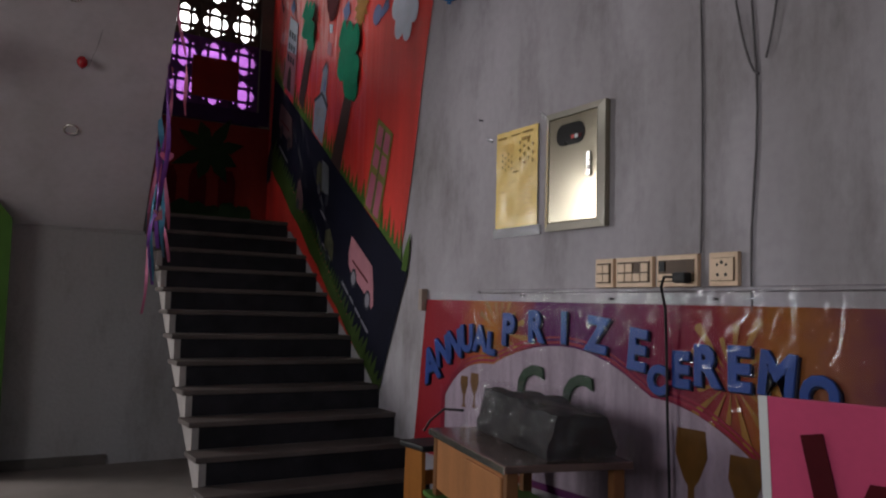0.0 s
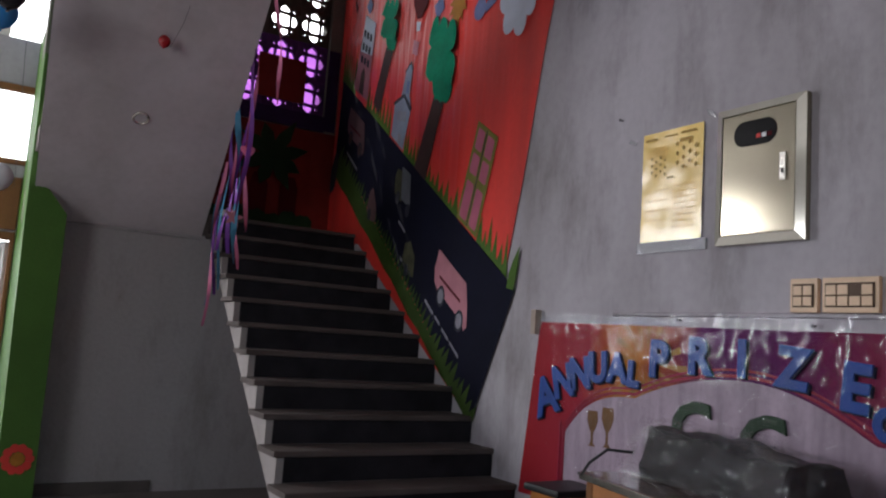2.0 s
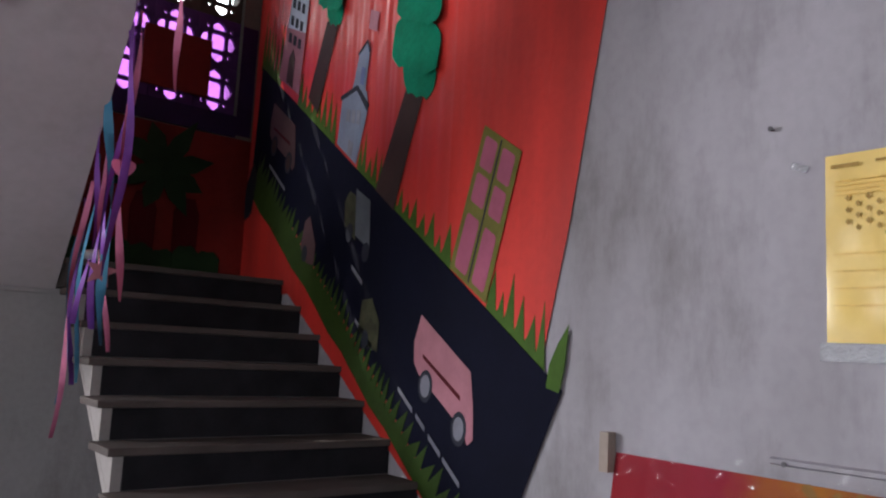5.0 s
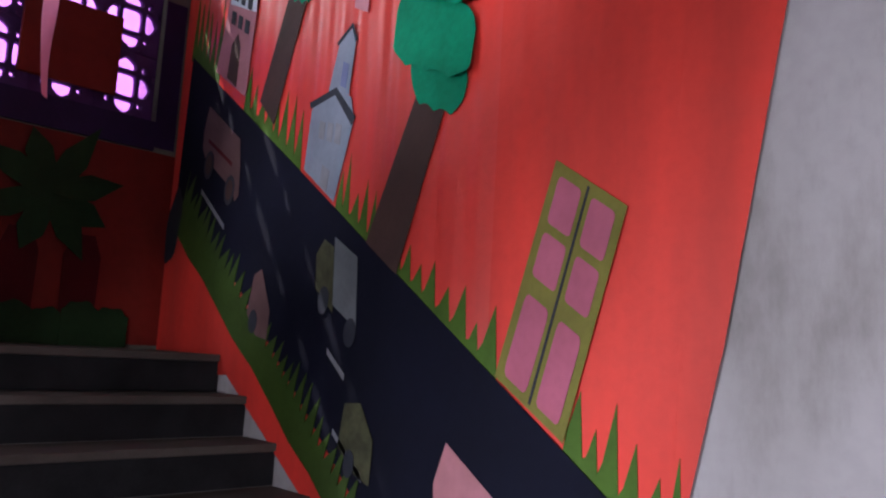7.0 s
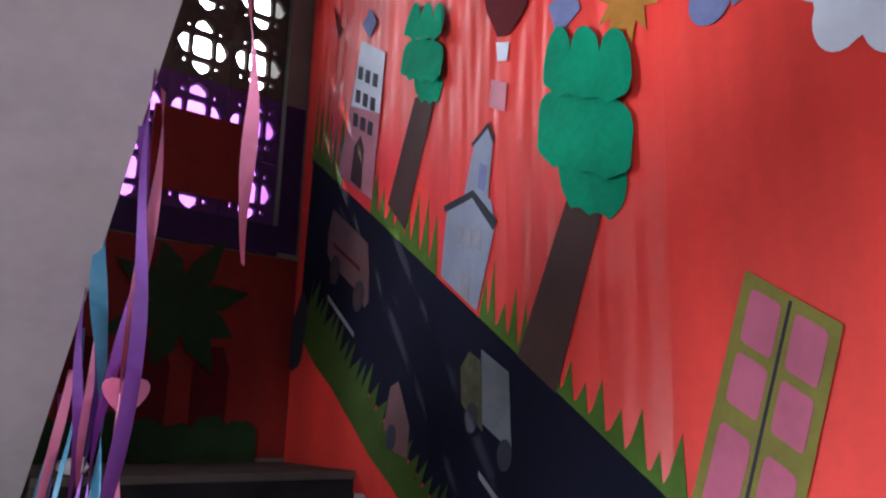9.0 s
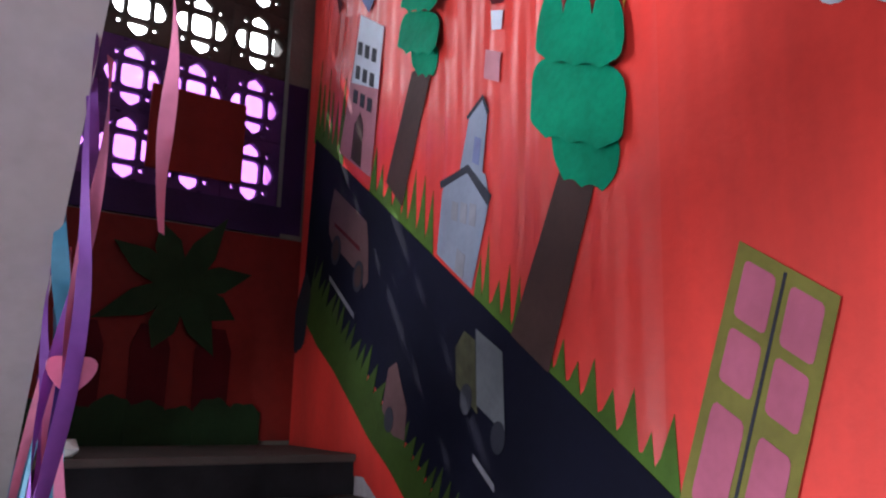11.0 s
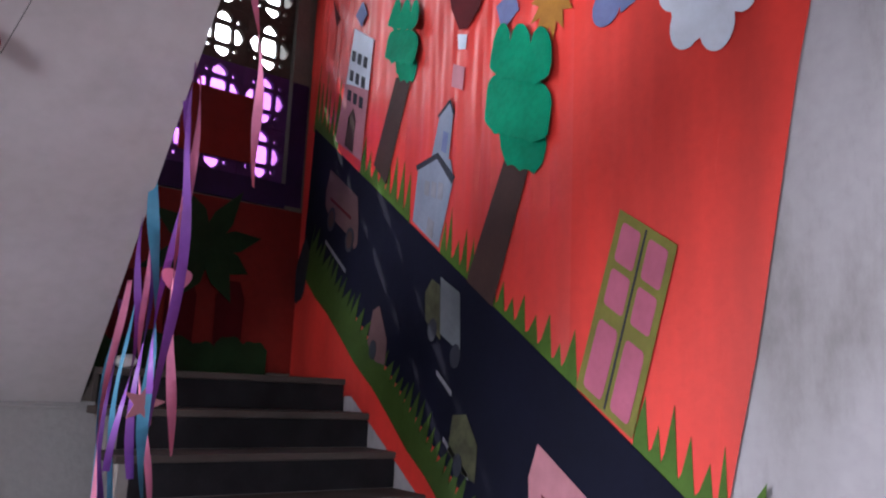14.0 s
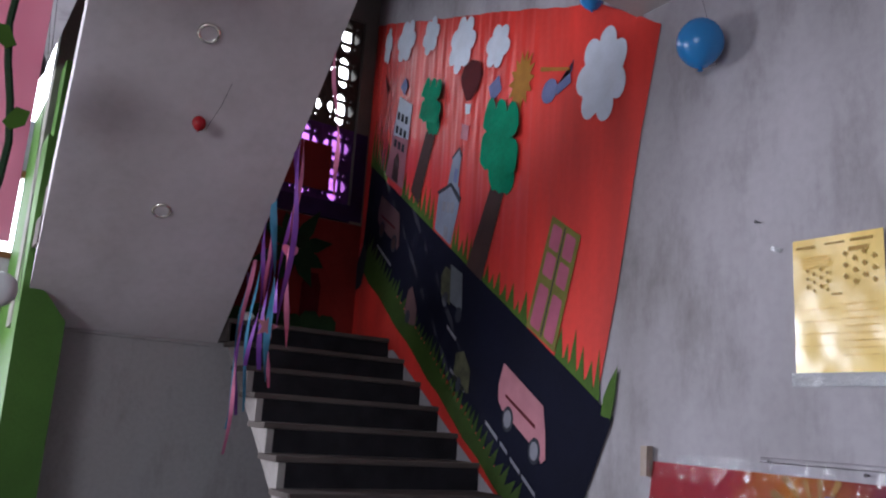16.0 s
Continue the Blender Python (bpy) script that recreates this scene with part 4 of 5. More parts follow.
# ---- green pillar, corridor door and windows ----
structure("pillar", prism([(-2.50, 0), (-2.27, 0), (-2.27, soffit_z(2.12) - 0.20), (-2.40, soffit_z(2.12) - 0.04), (-2.49, soffit_z(2.12)), (-2.50, 3.10), (-2.535, 3.12), (-2.53, 1.9)], 'y', 2.16, 2.43),
          M_GREENW, "bright green painted pillar at the stair side", "pillar")
structure("beam", box(-7.0, -2.74, -0.42, -0.22, 3.10, HALL_Z), M_CEIL, "white painted ceiling beam across the hall", "beam")
flower = thing("paper_flower", (-2.39, 2.14, 0.30), "red orange paper flower on the green pillar", "paper flower")
for i in range(10):
    a = i * math.tau / 10
    own("petal", prism([(-2.39 + 0.075 * math.cos(a) + 0.03 * math.cos(b), 0.30 + 0.075 * math.sin(a) + 0.03 * math.sin(b)) for b in [k * math.tau / 10 for k in range(10)]], 'y', 2.156 - 0.0004 * i, 2.153 - 0.0004 * i),
        M_RED, flower)
own("centre", prism([(-2.39 + 0.045 * math.cos(k * math.tau / 16), 0.30 + 0.045 * math.sin(k * math.tau / 16)) for k in range(16)], 'y', 2.150, 2.145), M_SUN, flower, "mustard paper centre")


def corridor_door():
    d = thing("door_1", (-3.04, FAR_Y, 0), "white louvred door standing open in a brown wooden frame", "door", kind="structure")
    own("door_frame", box(-2.505, -2.47, FAR_Y - 0.03, FAR_Y + 0.1, 0, 2.0, 0.006), M_WOOD, d, "brown wooden jamb")
    own("door_frame", box(-3.55, -3.47, FAR_Y - 0.03, FAR_Y + 0.1, 0, 2.0, 0.006), M_WOOD, d, "brown wooden jamb")
    own("door_frame", box(-3.47, -2.505, FAR_Y - 0.03, FAR_Y + 0.1, 1.93, 2.0, 0.006), M_WOOD, d, "brown wooden head")

    def swing(bm):
        """Turn a piece of the leaf about its hinge, so that it stands half open."""
        bmesh.ops.rotate(bm, cent=(-2.505, FAR_Y + 0.11, 0), matrix=Matrix.Rotation(radians(24), 3, 'Z'), verts=bm.verts)
        return bm
    leaf_o = own("leaf", swing(box(-2.535, -2.50, FAR_Y + 0.11, FAR_Y + 0.92, 0.02, 1.92, 0.004)), M_WHITE, d, "white painted leaf")
    for k in range(14):
        bm = swing(box(-2.550, -2.536, FAR_Y + 0.16, FAR_Y + 0.87, 0.10 + k * 0.128, 0.20 + k * 0.128, 0.004))
        bmesh.ops.translate(bm, vec=-d.matrix_world.translation, verts=bm.verts)
        part("slat", bm, M_WHITE, leaf_o)
    bm = swing(tube([(-2.536, FAR_Y + 0.8, 0.93), (-2.61, FAR_Y + 0.8, 0.93), (-2.62, FAR_Y + 0.8, 1.06), (-2.61, FAR_Y + 0.8, 1.19), (-2.536, FAR_Y + 0.8, 1.19)], 0.011))
    bmesh.ops.translate(bm, vec=-d.matrix_world.translation, verts=bm.verts)
    part("handle", bm, M_BLACK, leaf_o, "black pull handle")


corridor_door()
structure("door_panel", box(-3.75, -2.47, FAR_Y - 0.035, FAR_Y - 0.002, 2.02, 2.50, 0.006), M_WOOD, "brown wooden panel above the corridor door", "panel")


def corridor_window(name, x0, x1, z0, z1, bars, label):
    w = thing(name, ((x0 + x1) / 2, FAR_Y, z0), label, "window", kind="structure")
    own("window_frame", box(x0, x1, FAR_Y - 0.03, FAR_Y + 0.05, z1 - 0.06, z1, 0.005), M_WOOD, w)
    own("window_frame", box(x0, x1, FAR_Y - 0.03, FAR_Y + 0.05, z0, z0 + 0.05, 0.005), M_WOOD, w)
    for i in range(bars + 1):
        x = x0 + (x1 - x0) * i / bars
        own("mullion", box(max(x - 0.025, x0), min(x + 0.025, x1), FAR_Y - 0.025, FAR_Y + 0.045, z0 + 0.05, z1 - 0.06, 0.004), M_WOOD, w)
    glass = own("pane", box(x0, x1, FAR_Y + 0.01, FAR_Y + 0.014, z0 + 0.05, z1 - 0.06), M_PANE, w, "dusty clear glass")
    glass.visible_shadow = False


M_PANE = glassy("window_glass", (0.9, 0.92, 0.95), 0.03, 0.06, 0.02, 5, 0.03)
corridor_window("window_2", -3.75, -2.42, 2.62, 3.36, 3, "wooden ventilator window over the corridor door")
corridor_window("window_3", -6.6, -3.95, 1.35, 3.0, 4, "wide wooden window in the corridor end wall")
glow = bpy.data.materials.new("white_sky_glow")
glow.use_nodes = True
gn = glow.node_tree
em = gn.nodes.new("ShaderNodeEmission")
em.inputs[0].default_value, em.inputs[1].default_value = (0.95, 0.97, 1.0, 1), 4.0
gn.links.new(em.outputs[0], gn.nodes["Material Output"].inputs[0])
structure("backdrop", box(-30, 30, 62, 62.2, -0.25, 45), glow, "pale overcast sky beyond the windows", "backdrop")

# ---- electric box, poster, switches and cables on the wall ----
def electric_box():
    y0, y1, z0, z1 = -2.07, -1.625, 1.785, 2.40
    t = thing("electric_panel", (-0.03, (y0 + y1) / 2, z0), "glossy beige steel fuse box with a raised frame", "fuse box")
    bm = box(-0.034, 0.0, y0, y1, z0, z1, 0.004)
    own("frame", bm, M_STEEL, t, "glossy bevelled steel rim")
    bm = bmesh.new()
    i1 = 0.037
    outer = [(y0, z0), (y1, z0), (y1, z1), (y0, z1)]
    inner = [(y0 + i1, z0 + i1), (y1 - i1, z0 + i1), (y1 - i1, z1 - i1), (y0 + i1, z1 - i1)]
    vo = [bm.verts.new((-0.0345, *p)) for p in outer]
    vi = [bm.verts.new((-0.050, *p)) for p in inner]
    vb = [bm.verts.new((-0.036, p[0], p[1])) for p in inner]
    for k in range(4):
        bm.faces.new((vo[k], vo[(k + 1) % 4], vi[(k + 1) % 4], vi[k]))
        bm.faces.new((vi[k], vi[(k + 1) % 4], vb[(k + 1) % 4], vb[k]))
    bmesh.ops.recalc_face_normals(bm, faces=bm.faces)
    own("rim", bm, M_RIM, t, "shiny sloped rim")
    d = own("door", box(-0.047, -0.0355, y0 + 0.041, y1 - 0.041, z0 + 0.041, z1 - 0.041, 0.003), M_STEEL, t, "beige enamelled door")

    def sub(name, bm, m, label):
        bmesh.ops.translate(bm, vec=-t.matrix_world.translation, verts=bm.verts)
        part(name, bm, m, d, label)
    oval = []
    for k in range(36):
        a = k * math.tau / 36
        oval.append((-1.835 + 0.055 * math.copysign(1, math.cos(a)) + 0.052 * math.cos(a), 2.265 + 0.056 * math.sin(a)))
    sub("window", prism(oval, 'x', -0.0475, -0.051), M_BLACKG, "dark oval window")
    for k, c in enumerate((M_RED, M_WHITE, M_MAROON)):
        sub("breaker", box(-0.0515, -0.0535, -1.865 - k * 0.027, -1.845 - k * 0.027, 2.238, 2.256), c, "small breaker toggle")
    sub("latch", box(-0.047, -0.058, -1.992, -1.962, 2.035, 2.155, 0.004), M_CHROME, "chrome latch")
    sub("keyhole", box(-0.0585, -0.0600, -1.983, -1.971, 2.065, 2.085), M_BLACK, "black keyhole")


electric_box()


def poster():
    y0, y1, z0, z1 = -1.525, -1.145, 1.835, 2.385
    t = thing("poster", (-0.01, (y0 + y1) / 2, z0), "glossy yellow printed wiring chart taped to the wall", "poster")
    bm = bmesh.new()
    n, m = 14, 18
    g = [[bm.verts.new((-0.009 - 0.004 * noise.noise(Vector((i * .35, k * .3, 2))) - 0.004 * (i / n - .5) ** 2, y0 + (y1 - y0) * i / n, z0 + (z1 - z0) * k / m)) for k in range(m + 1)] for i in range(n + 1)]
    for i in range(n):
        for k in range(m):
            bm.faces.new((g[i][k], g[i][k + 1], g[i + 1][k + 1], g[i + 1][k]))
    bmesh.ops.recalc_face_normals(bm, faces=bm.faces)
    geo = bmesh.ops.extrude_face_region(bm, geom=bm.faces[:])
    bmesh.ops.translate(bm, vec=(0.0015, 0, 0), verts=[v for v in geo["geom"] if isinstance(v, bmesh.types.BMVert)])
    bmesh.ops.recalc_face_normals(bm, faces=bm.faces)
    own("sheet", bm, M_YELLOW, t, "glossy golden sheet", True)
    ink = mat("poster_ink", (0.42, 0.25, 0.06), 0.5, 0.1, 20, 80, 0.0)
    fade = mat("poster_faint_ink", (0.84, 0.55, 0.14), 0.4, 0.1, 20, 80, 0.0)

    def bar(a, b, c, d, m_):
        own("print", box(-0.0165, -0.0155, y0 + a * (y1 - y0), y0 + b * (y1 - y0), z0 + c * (z1 - z0), z0 + d * (z1 - z0)), m_, t)
    bar(0.10, 0.34, 0.935, 0.955, ink)
    bar(0.40, 0.62, 0.935, 0.948, ink)
    bar(0.74, 0.95, 0.925, 0.945, ink)
    bar(0.16, 0.36, 0.865, 0.895, ink)
    for k in range(4):
        bar(0.56, 0.92, 0.85 - 0.025 * k, 0.857 - 0.025 * k, fade)
    bar(0.45, 0.56, 0.555, 0.570, ink)
    for k in range(8):
        bar(0.08, 0.46, 0.48 - 0.052 * k, 0.487 - 0.052 * k, fade)
    for k in range(4):
        bar(0.54, 0.94, 0.46 - 0.09 * k, 0.466 - 0.09 * k, fade)
    for (cy, cz, s, cols, rows_) in ((0.10, 0.64, 0.10, 4, 6), (0.60, 0.60, 0.075, 4, 6)):
        for r in range(rows_):
            for c in range(cols):
                if (r + c) % 2 == 0:
                    u, v = y0 + (cy + c * s) * (y1 - y0), z0 + (cz + r * s * 0.42) * (z1 - z0)
                    h = s * 0.47 * (y1 - y0)
                    own("diagram", prism([(u, v + h * .7), (u + h * .55, v), (u, v - h * .7), (u - h * .55, v)], 'x', -0.0155, -0.0165), ink, t)
    own("tape", box(-0.012, -0.002, y0 - 0.03, y1 + 0.02, z0 - 0.055, z0 - 0.001), M_TAPE, t, "crumpled clear tape strip")
    own("tape", prism([(y1 + 0.05, z1 - 0.02), (y1 + 0.10, z1 + 0.0), (y1 + 0.11, z1 - 0.02), (y1 + 0.06, z1 - 0.04)], 'x', -0.003, -0.006), M_TAPE, t, "curl of clear tape")
    own("tape", prism([(y0 - 0.02, z1 + 0.03), (y0 - 0.07, z1 + 0.0), (y0 - 0.06, z1 + 0.03), (y0 - 0.01, z1 + 0.06)], 'x', -0.003, -0.006), M_TAPE, t, "curl of clear tape")


poster()


def switch_plate(y0, y1, kind_, label):
    z0, z1 = 1.492, 1.628
    t = thing("switch_plate", (-0.02, (y0 + y1) / 2, z0), label, "switch plate", "switch plates above the banner")
    own("plate", box(-0.024, 0.0, y0, y1, z0, z1, 0.004), M_BEIGE, t)
    # Raised insert; the dark of the recess round the rockers is its brown colour.
    own("insert", box(-0.0285, -0.0245, y0 + 0.014, y1 - 0.014, z0 + 0.02, z1 - 0.022, 0.001), M_BROWNP, t, "brown insert, shade of the recess in its colour")
    if kind_ == "sockets":
        cols = max(2, round((y1 - y0) / 0.055))
        w = (y1 - y0 - 0.034) / cols
        for c in range(cols):
            ya = y0 + 0.017 + c * w
            own("rocker", box(-0.034, -0.029, ya + 0.003, ya + w - 0.003, z0 + 0.026, z0 + 0.062, 0.002), M_BEIGE, t)
            if c % 2 == 0 or c == cols - 1:
                own("rocker", box(-0.034, -0.029, ya + 0.003, ya + w - 0.003, z0 + 0.068, z1 - 0.030, 0.002), M_BEIGE, t)
    elif kind_ == "wide":
        own("socket_face", box(-0.033, -0.029, y0 + 0.02, y1 - 0.02, z0 + 0.026, z0 + 0.055, 0.002), M_BEIGE, t)
        own("rocker", box(-0.034, -0.029, y1 - 0.055, y1 - 0.02, z0 + 0.066, z1 - 0.028, 0.002), M_BLACK, t, "black rocker")
    else:
        own("face", box(-0.033, -0.029, y0 + 0.016, y1 - 0.016, z0 + 0.022, z1 - 0.024, 0.002), M_BEIGE, t)
        yc = (y0 + y1) / 2
        for dy, dz, r in ((0, 0.095, 0.008), (-0.022, 0.085, 0.006), (0.022, 0.085, 0.006), (-0.02, 0.045, 0.007), (0.02, 0.045, 0.007)):
            own("pin_hole", prism(circle(yc + dy, z0 + dz, r, r, 10), 'x', -0.0335, -0.0345), M_BLACK, t)


switch_plate(-2.12, -2.00, "sockets", "small beige switch plate with four rockers")
switch_plate(-2.365, -2.14, "sockets", "beige switch plate with a row of rockers")
switch_plate(-2.615, -2.39, "wide", "beige socket plate with a black plug in it")
switch_plate(-2.815, -2.675, "socket", "square beige power socket plate")
plug = thing("power_plug", (-0.06, -2.55, 1.53), "black plug with its lead hanging over the banner", "plug")
own("body", box(-0.085, -0.034, -2.60, -2.53, 1.505, 1.55, 0.012), M_BLACK, plug)
own("lead", tube([(-0.08, -2.535, 1.53), (-0.095, -2.50, 1.53), (-0.085, -2.475, 1.49), (-0.055, -2.47, 1.40), (-0.05, -2.475, 1.2), (-0.05, -2.48, 0.95), (-0.06, -2.50, 0.7), (-0.05, -2.5, 0.42)], 0.006), M_BLACK, plug)
c1 = thing("cable", (-0.01, -2.64, 1.63), "thin grey cable running straight down the wall", "cable", "wall cables")
own("lead", tube([(-0.008, -2.615 + 0.012 * math.sin(z * 2.2), z) for z in [3.79 - 0.18 * k for k in range(13)]], 0.004), M_CABLE, c1)
c2 = thing("cable", (-0.01, -2.88, 1.4), "grey cable with a loose loop hanging on the wall", "cable", "wall cables")
own("lead", tube([(-0.009, -2.88 + 0.016 * math.sin(z * 5), z) for z in [3.79 - 0.16 * k for k in range(16)]], 0.0045), M_CABLE, c2)
own("loop", tube([(-0.012 - 0.01 * abs(math.sin(a)), -2.905 + 0.115 * math.sin(a) * (1 - 0.35 * math.cos(a)), 2.78 - 0.46 * math.cos(a)) for a in [k * math.tau / 26 for k in range(25)]], 0.0048), M_CABLE, c2)
structure("trim_dado", prism([(-0.0, 1.468), (-0.018, 1.474), (-0.018, 1.486), (0.0, 1.492)], 'y', -9.0, -0.97), M_WALL, "thin plaster ridge above the banner", "ridge")
for y, z in ((-0.98, 2.50), (-1.02, 1.475), (-1.42, 1.455), (-2.10, 1.44), (-2.70, 1.44)):
    bm = tube([(0, y, z), (-0.022, y, z)], 0.004, 8)
    bmesh.ops.create_cone(bm, cap_ends=True, segments=10, radius1=0.008, radius2=0.008, depth=0.003, matrix=Matrix.Translation((-0.024, y, z)) @ Matrix.Rotation(math.pi / 2, 4, 'Y'))
    tagged(link("nail", bm, M_CABLE), "small steel nail in the plaster wall", "nail", "nails in the wall")

# ---- banner under clear film ----
def banner_material():
    m = bpy.data.materials.new("printed_banner")
    m.use_nodes = True
    nt = m.node_tree
    b = nt.nodes["Principled BSDF"]
    b.inputs["Roughness"].default_value = 0.6
    b.inputs["Specular IOR Level"].default_value = 0.12
    tc = nt.nodes.new("ShaderNodeTexCoord")
    sep = nt.nodes.new("ShaderNodeSeparateXYZ")
    nt.links.new(tc.outputs["Object"], sep.inputs[0])
    mr = nt.nodes.new("ShaderNodeMapRange")
    mr.inputs[1].default_value, mr.inputs[2].default_value = 1.95, -2.0
    nt.links.new(sep.outputs[1], mr.inputs[0])
    n = nt.nodes.new("ShaderNodeTexNoise")
    n.inputs["Scale"].default_value, n.inputs["Detail"].default_value = 9, 4
    nt.links.new(tc.outputs["Object"], n.inputs["Vector"])
    ad = nt.nodes.new("ShaderNodeMath")
    ad.operation = 'MULTIPLY_ADD'
    ad.inputs[1].default_value, ad.inputs[2].default_value = 0.10, -0.05
    nt.links.new(n.outputs[0], ad.inputs[0])
    su = nt.nodes.new("ShaderNodeMath")
    nt.links.new(mr.outputs[0], su.inputs[0])
    nt.links.new(ad.outputs[0], su.inputs[1])
    r = nt.nodes.new("ShaderNodeValToRGB")
    stops = ((0.0, (0.26, 0.010, 0.016)), (0.14, (0.26, 0.012, 0.03)), (0.22, (0.34, 0.12, 0.012)), (0.28, (0.22, 0.04, 0.03)), (0.34, (0.085, 0.010, 0.085)), (0.43, (0.085, 0.008, 0.075)), (0.52, (0.15, 0.010, 0.05)),
             (0.62, (0.20, 0.02, 0.03)), (0.70, (0.26, 0.09, 0.012)), (0.82, (0.11, 0.02, 0.06)), (1.0, (0.06, 0.012, 0.08)))
    cr = r.color_ramp
    while len(cr.elements) < len(stops):
        cr.elements.new(0.5)
    for e, (p, c) in zip(cr.elements, stops):
        e.position, e.color = p, (*c, 1)
    nt.links.new(su.outputs[0], r.inputs[0])
    nt.links.new(r.outputs[0], b.inputs["Base Color"])
    return m


def sheet(y0, y1, z0f, z1f, x, amp, freq, n, m_, bm=None):
    """A rippled sheet on the wall; z0f and z1f give its lower and upper edge by y."""
    bm = bm or bmesh.new()
    g = []
    for i in range(n + 1):
        y = y0 + (y1 - y0) * i / n
        lo, hi = z0f(y), z1f(y)
        g.append([bm.verts.new((x - amp * (0.5 + noise.noise(Vector((y * freq, (lo + (hi - lo) * k / m_) * freq * 0.25, 3 + x * 10)))), y, lo + (hi - lo) * k / m_)) for k in range(m_ + 1)])
    for a, b in zip(g, g[1:]):
        for k in range(m_):
            bm.faces.new((a[k], a[k + 1], b[k + 1], b[k]))
    geo = bmesh.ops.extrude_face_region(bm, geom=bm.faces[:])
    bmesh.ops.translate(bm, vec=(0.0006, 0, 0), verts=[v for v in geo["geom"] if isinstance(v, bmesh.types.BMVert)])
    bmesh.ops.recalc_face_normals(bm, faces=bm.faces)
    return bm


def crumpled(y0, y1, z0, z1, x, n, m_):
    """Thin film with sharp crease ridges running over it."""
    bm = bmesh.new()
    g = []
    for i in range(n + 1):
        y = y0 + (y1 - y0) * i / n
        top = z1 + 0.018 * noise.noise(Vector((y * 5, 0, 0)))
        col = []
        for k in range(m_ + 1):
            z = z0 + (top - z0) * k / m_
            r = (1 - abs(noise.noise(Vector((y * 7, z * 1.3, 1))))) ** 12 * 0.006 + (1 - abs(noise.noise(Vector((y * 13 + z * 6, z * 7 - y * 3, 8))))) ** 12 * 0.0041
            col.append(bm.verts.new((x - r - 0.003 * noise.noise(Vector((y * 3, z * 2, 5))), y, z)))
        g.append(col)
    for a, b in zip(g, g[1:]):
        for k in range(m_):
            bm.faces.new((a[k], a[k + 1], b[k + 1], b[k]))
    return bm


def letter(ch, y, z, h, material, tilt=0.0, wide=1.0):
    """A fat cut-out letter facing the room, centred at y, z."""
    cu = bpy.data.curves.new("letter", 'FONT')
    cu.body, cu.size, cu.extrude, cu.offset, cu.bevel_depth, cu.align_x = ch, h * 1.38, 0.004, 0.008, 0.003, 'CENTER'
    cu.resolution_u = 3
    ob = bpy.data.objects.new("letter", cu)
    scene.collection.objects.link(ob)
    bpy.context.view_layer.update()
    me = bpy.data.meshes.new_from_object(ob.evaluated_get(bpy.context.evaluated_depsgraph_get()))
    bpy.data.objects.remove(ob)
    bpy.data.curves.remove(cu)
    bm = bmesh.new()
    bm.from_mesh(me)
    bpy.data.meshes.remove(me)
    turn = Matrix(((0, 0, -1, 0), (-1, 0, 0, 0), (0, 1, 0, 0), (0, 0, 0, 1)))
    bmesh.ops.transform(bm, matrix=Matrix.Translation((-0.026, y, z)) @ turn @ Matrix.Rotation(radians(tilt), 4, 'Z') @ Matrix.Diagonal((wide, 1, 1, 1)) @ Matrix.Translation((0, -h * 0.5, 0)), verts=bm.verts)
    return bm


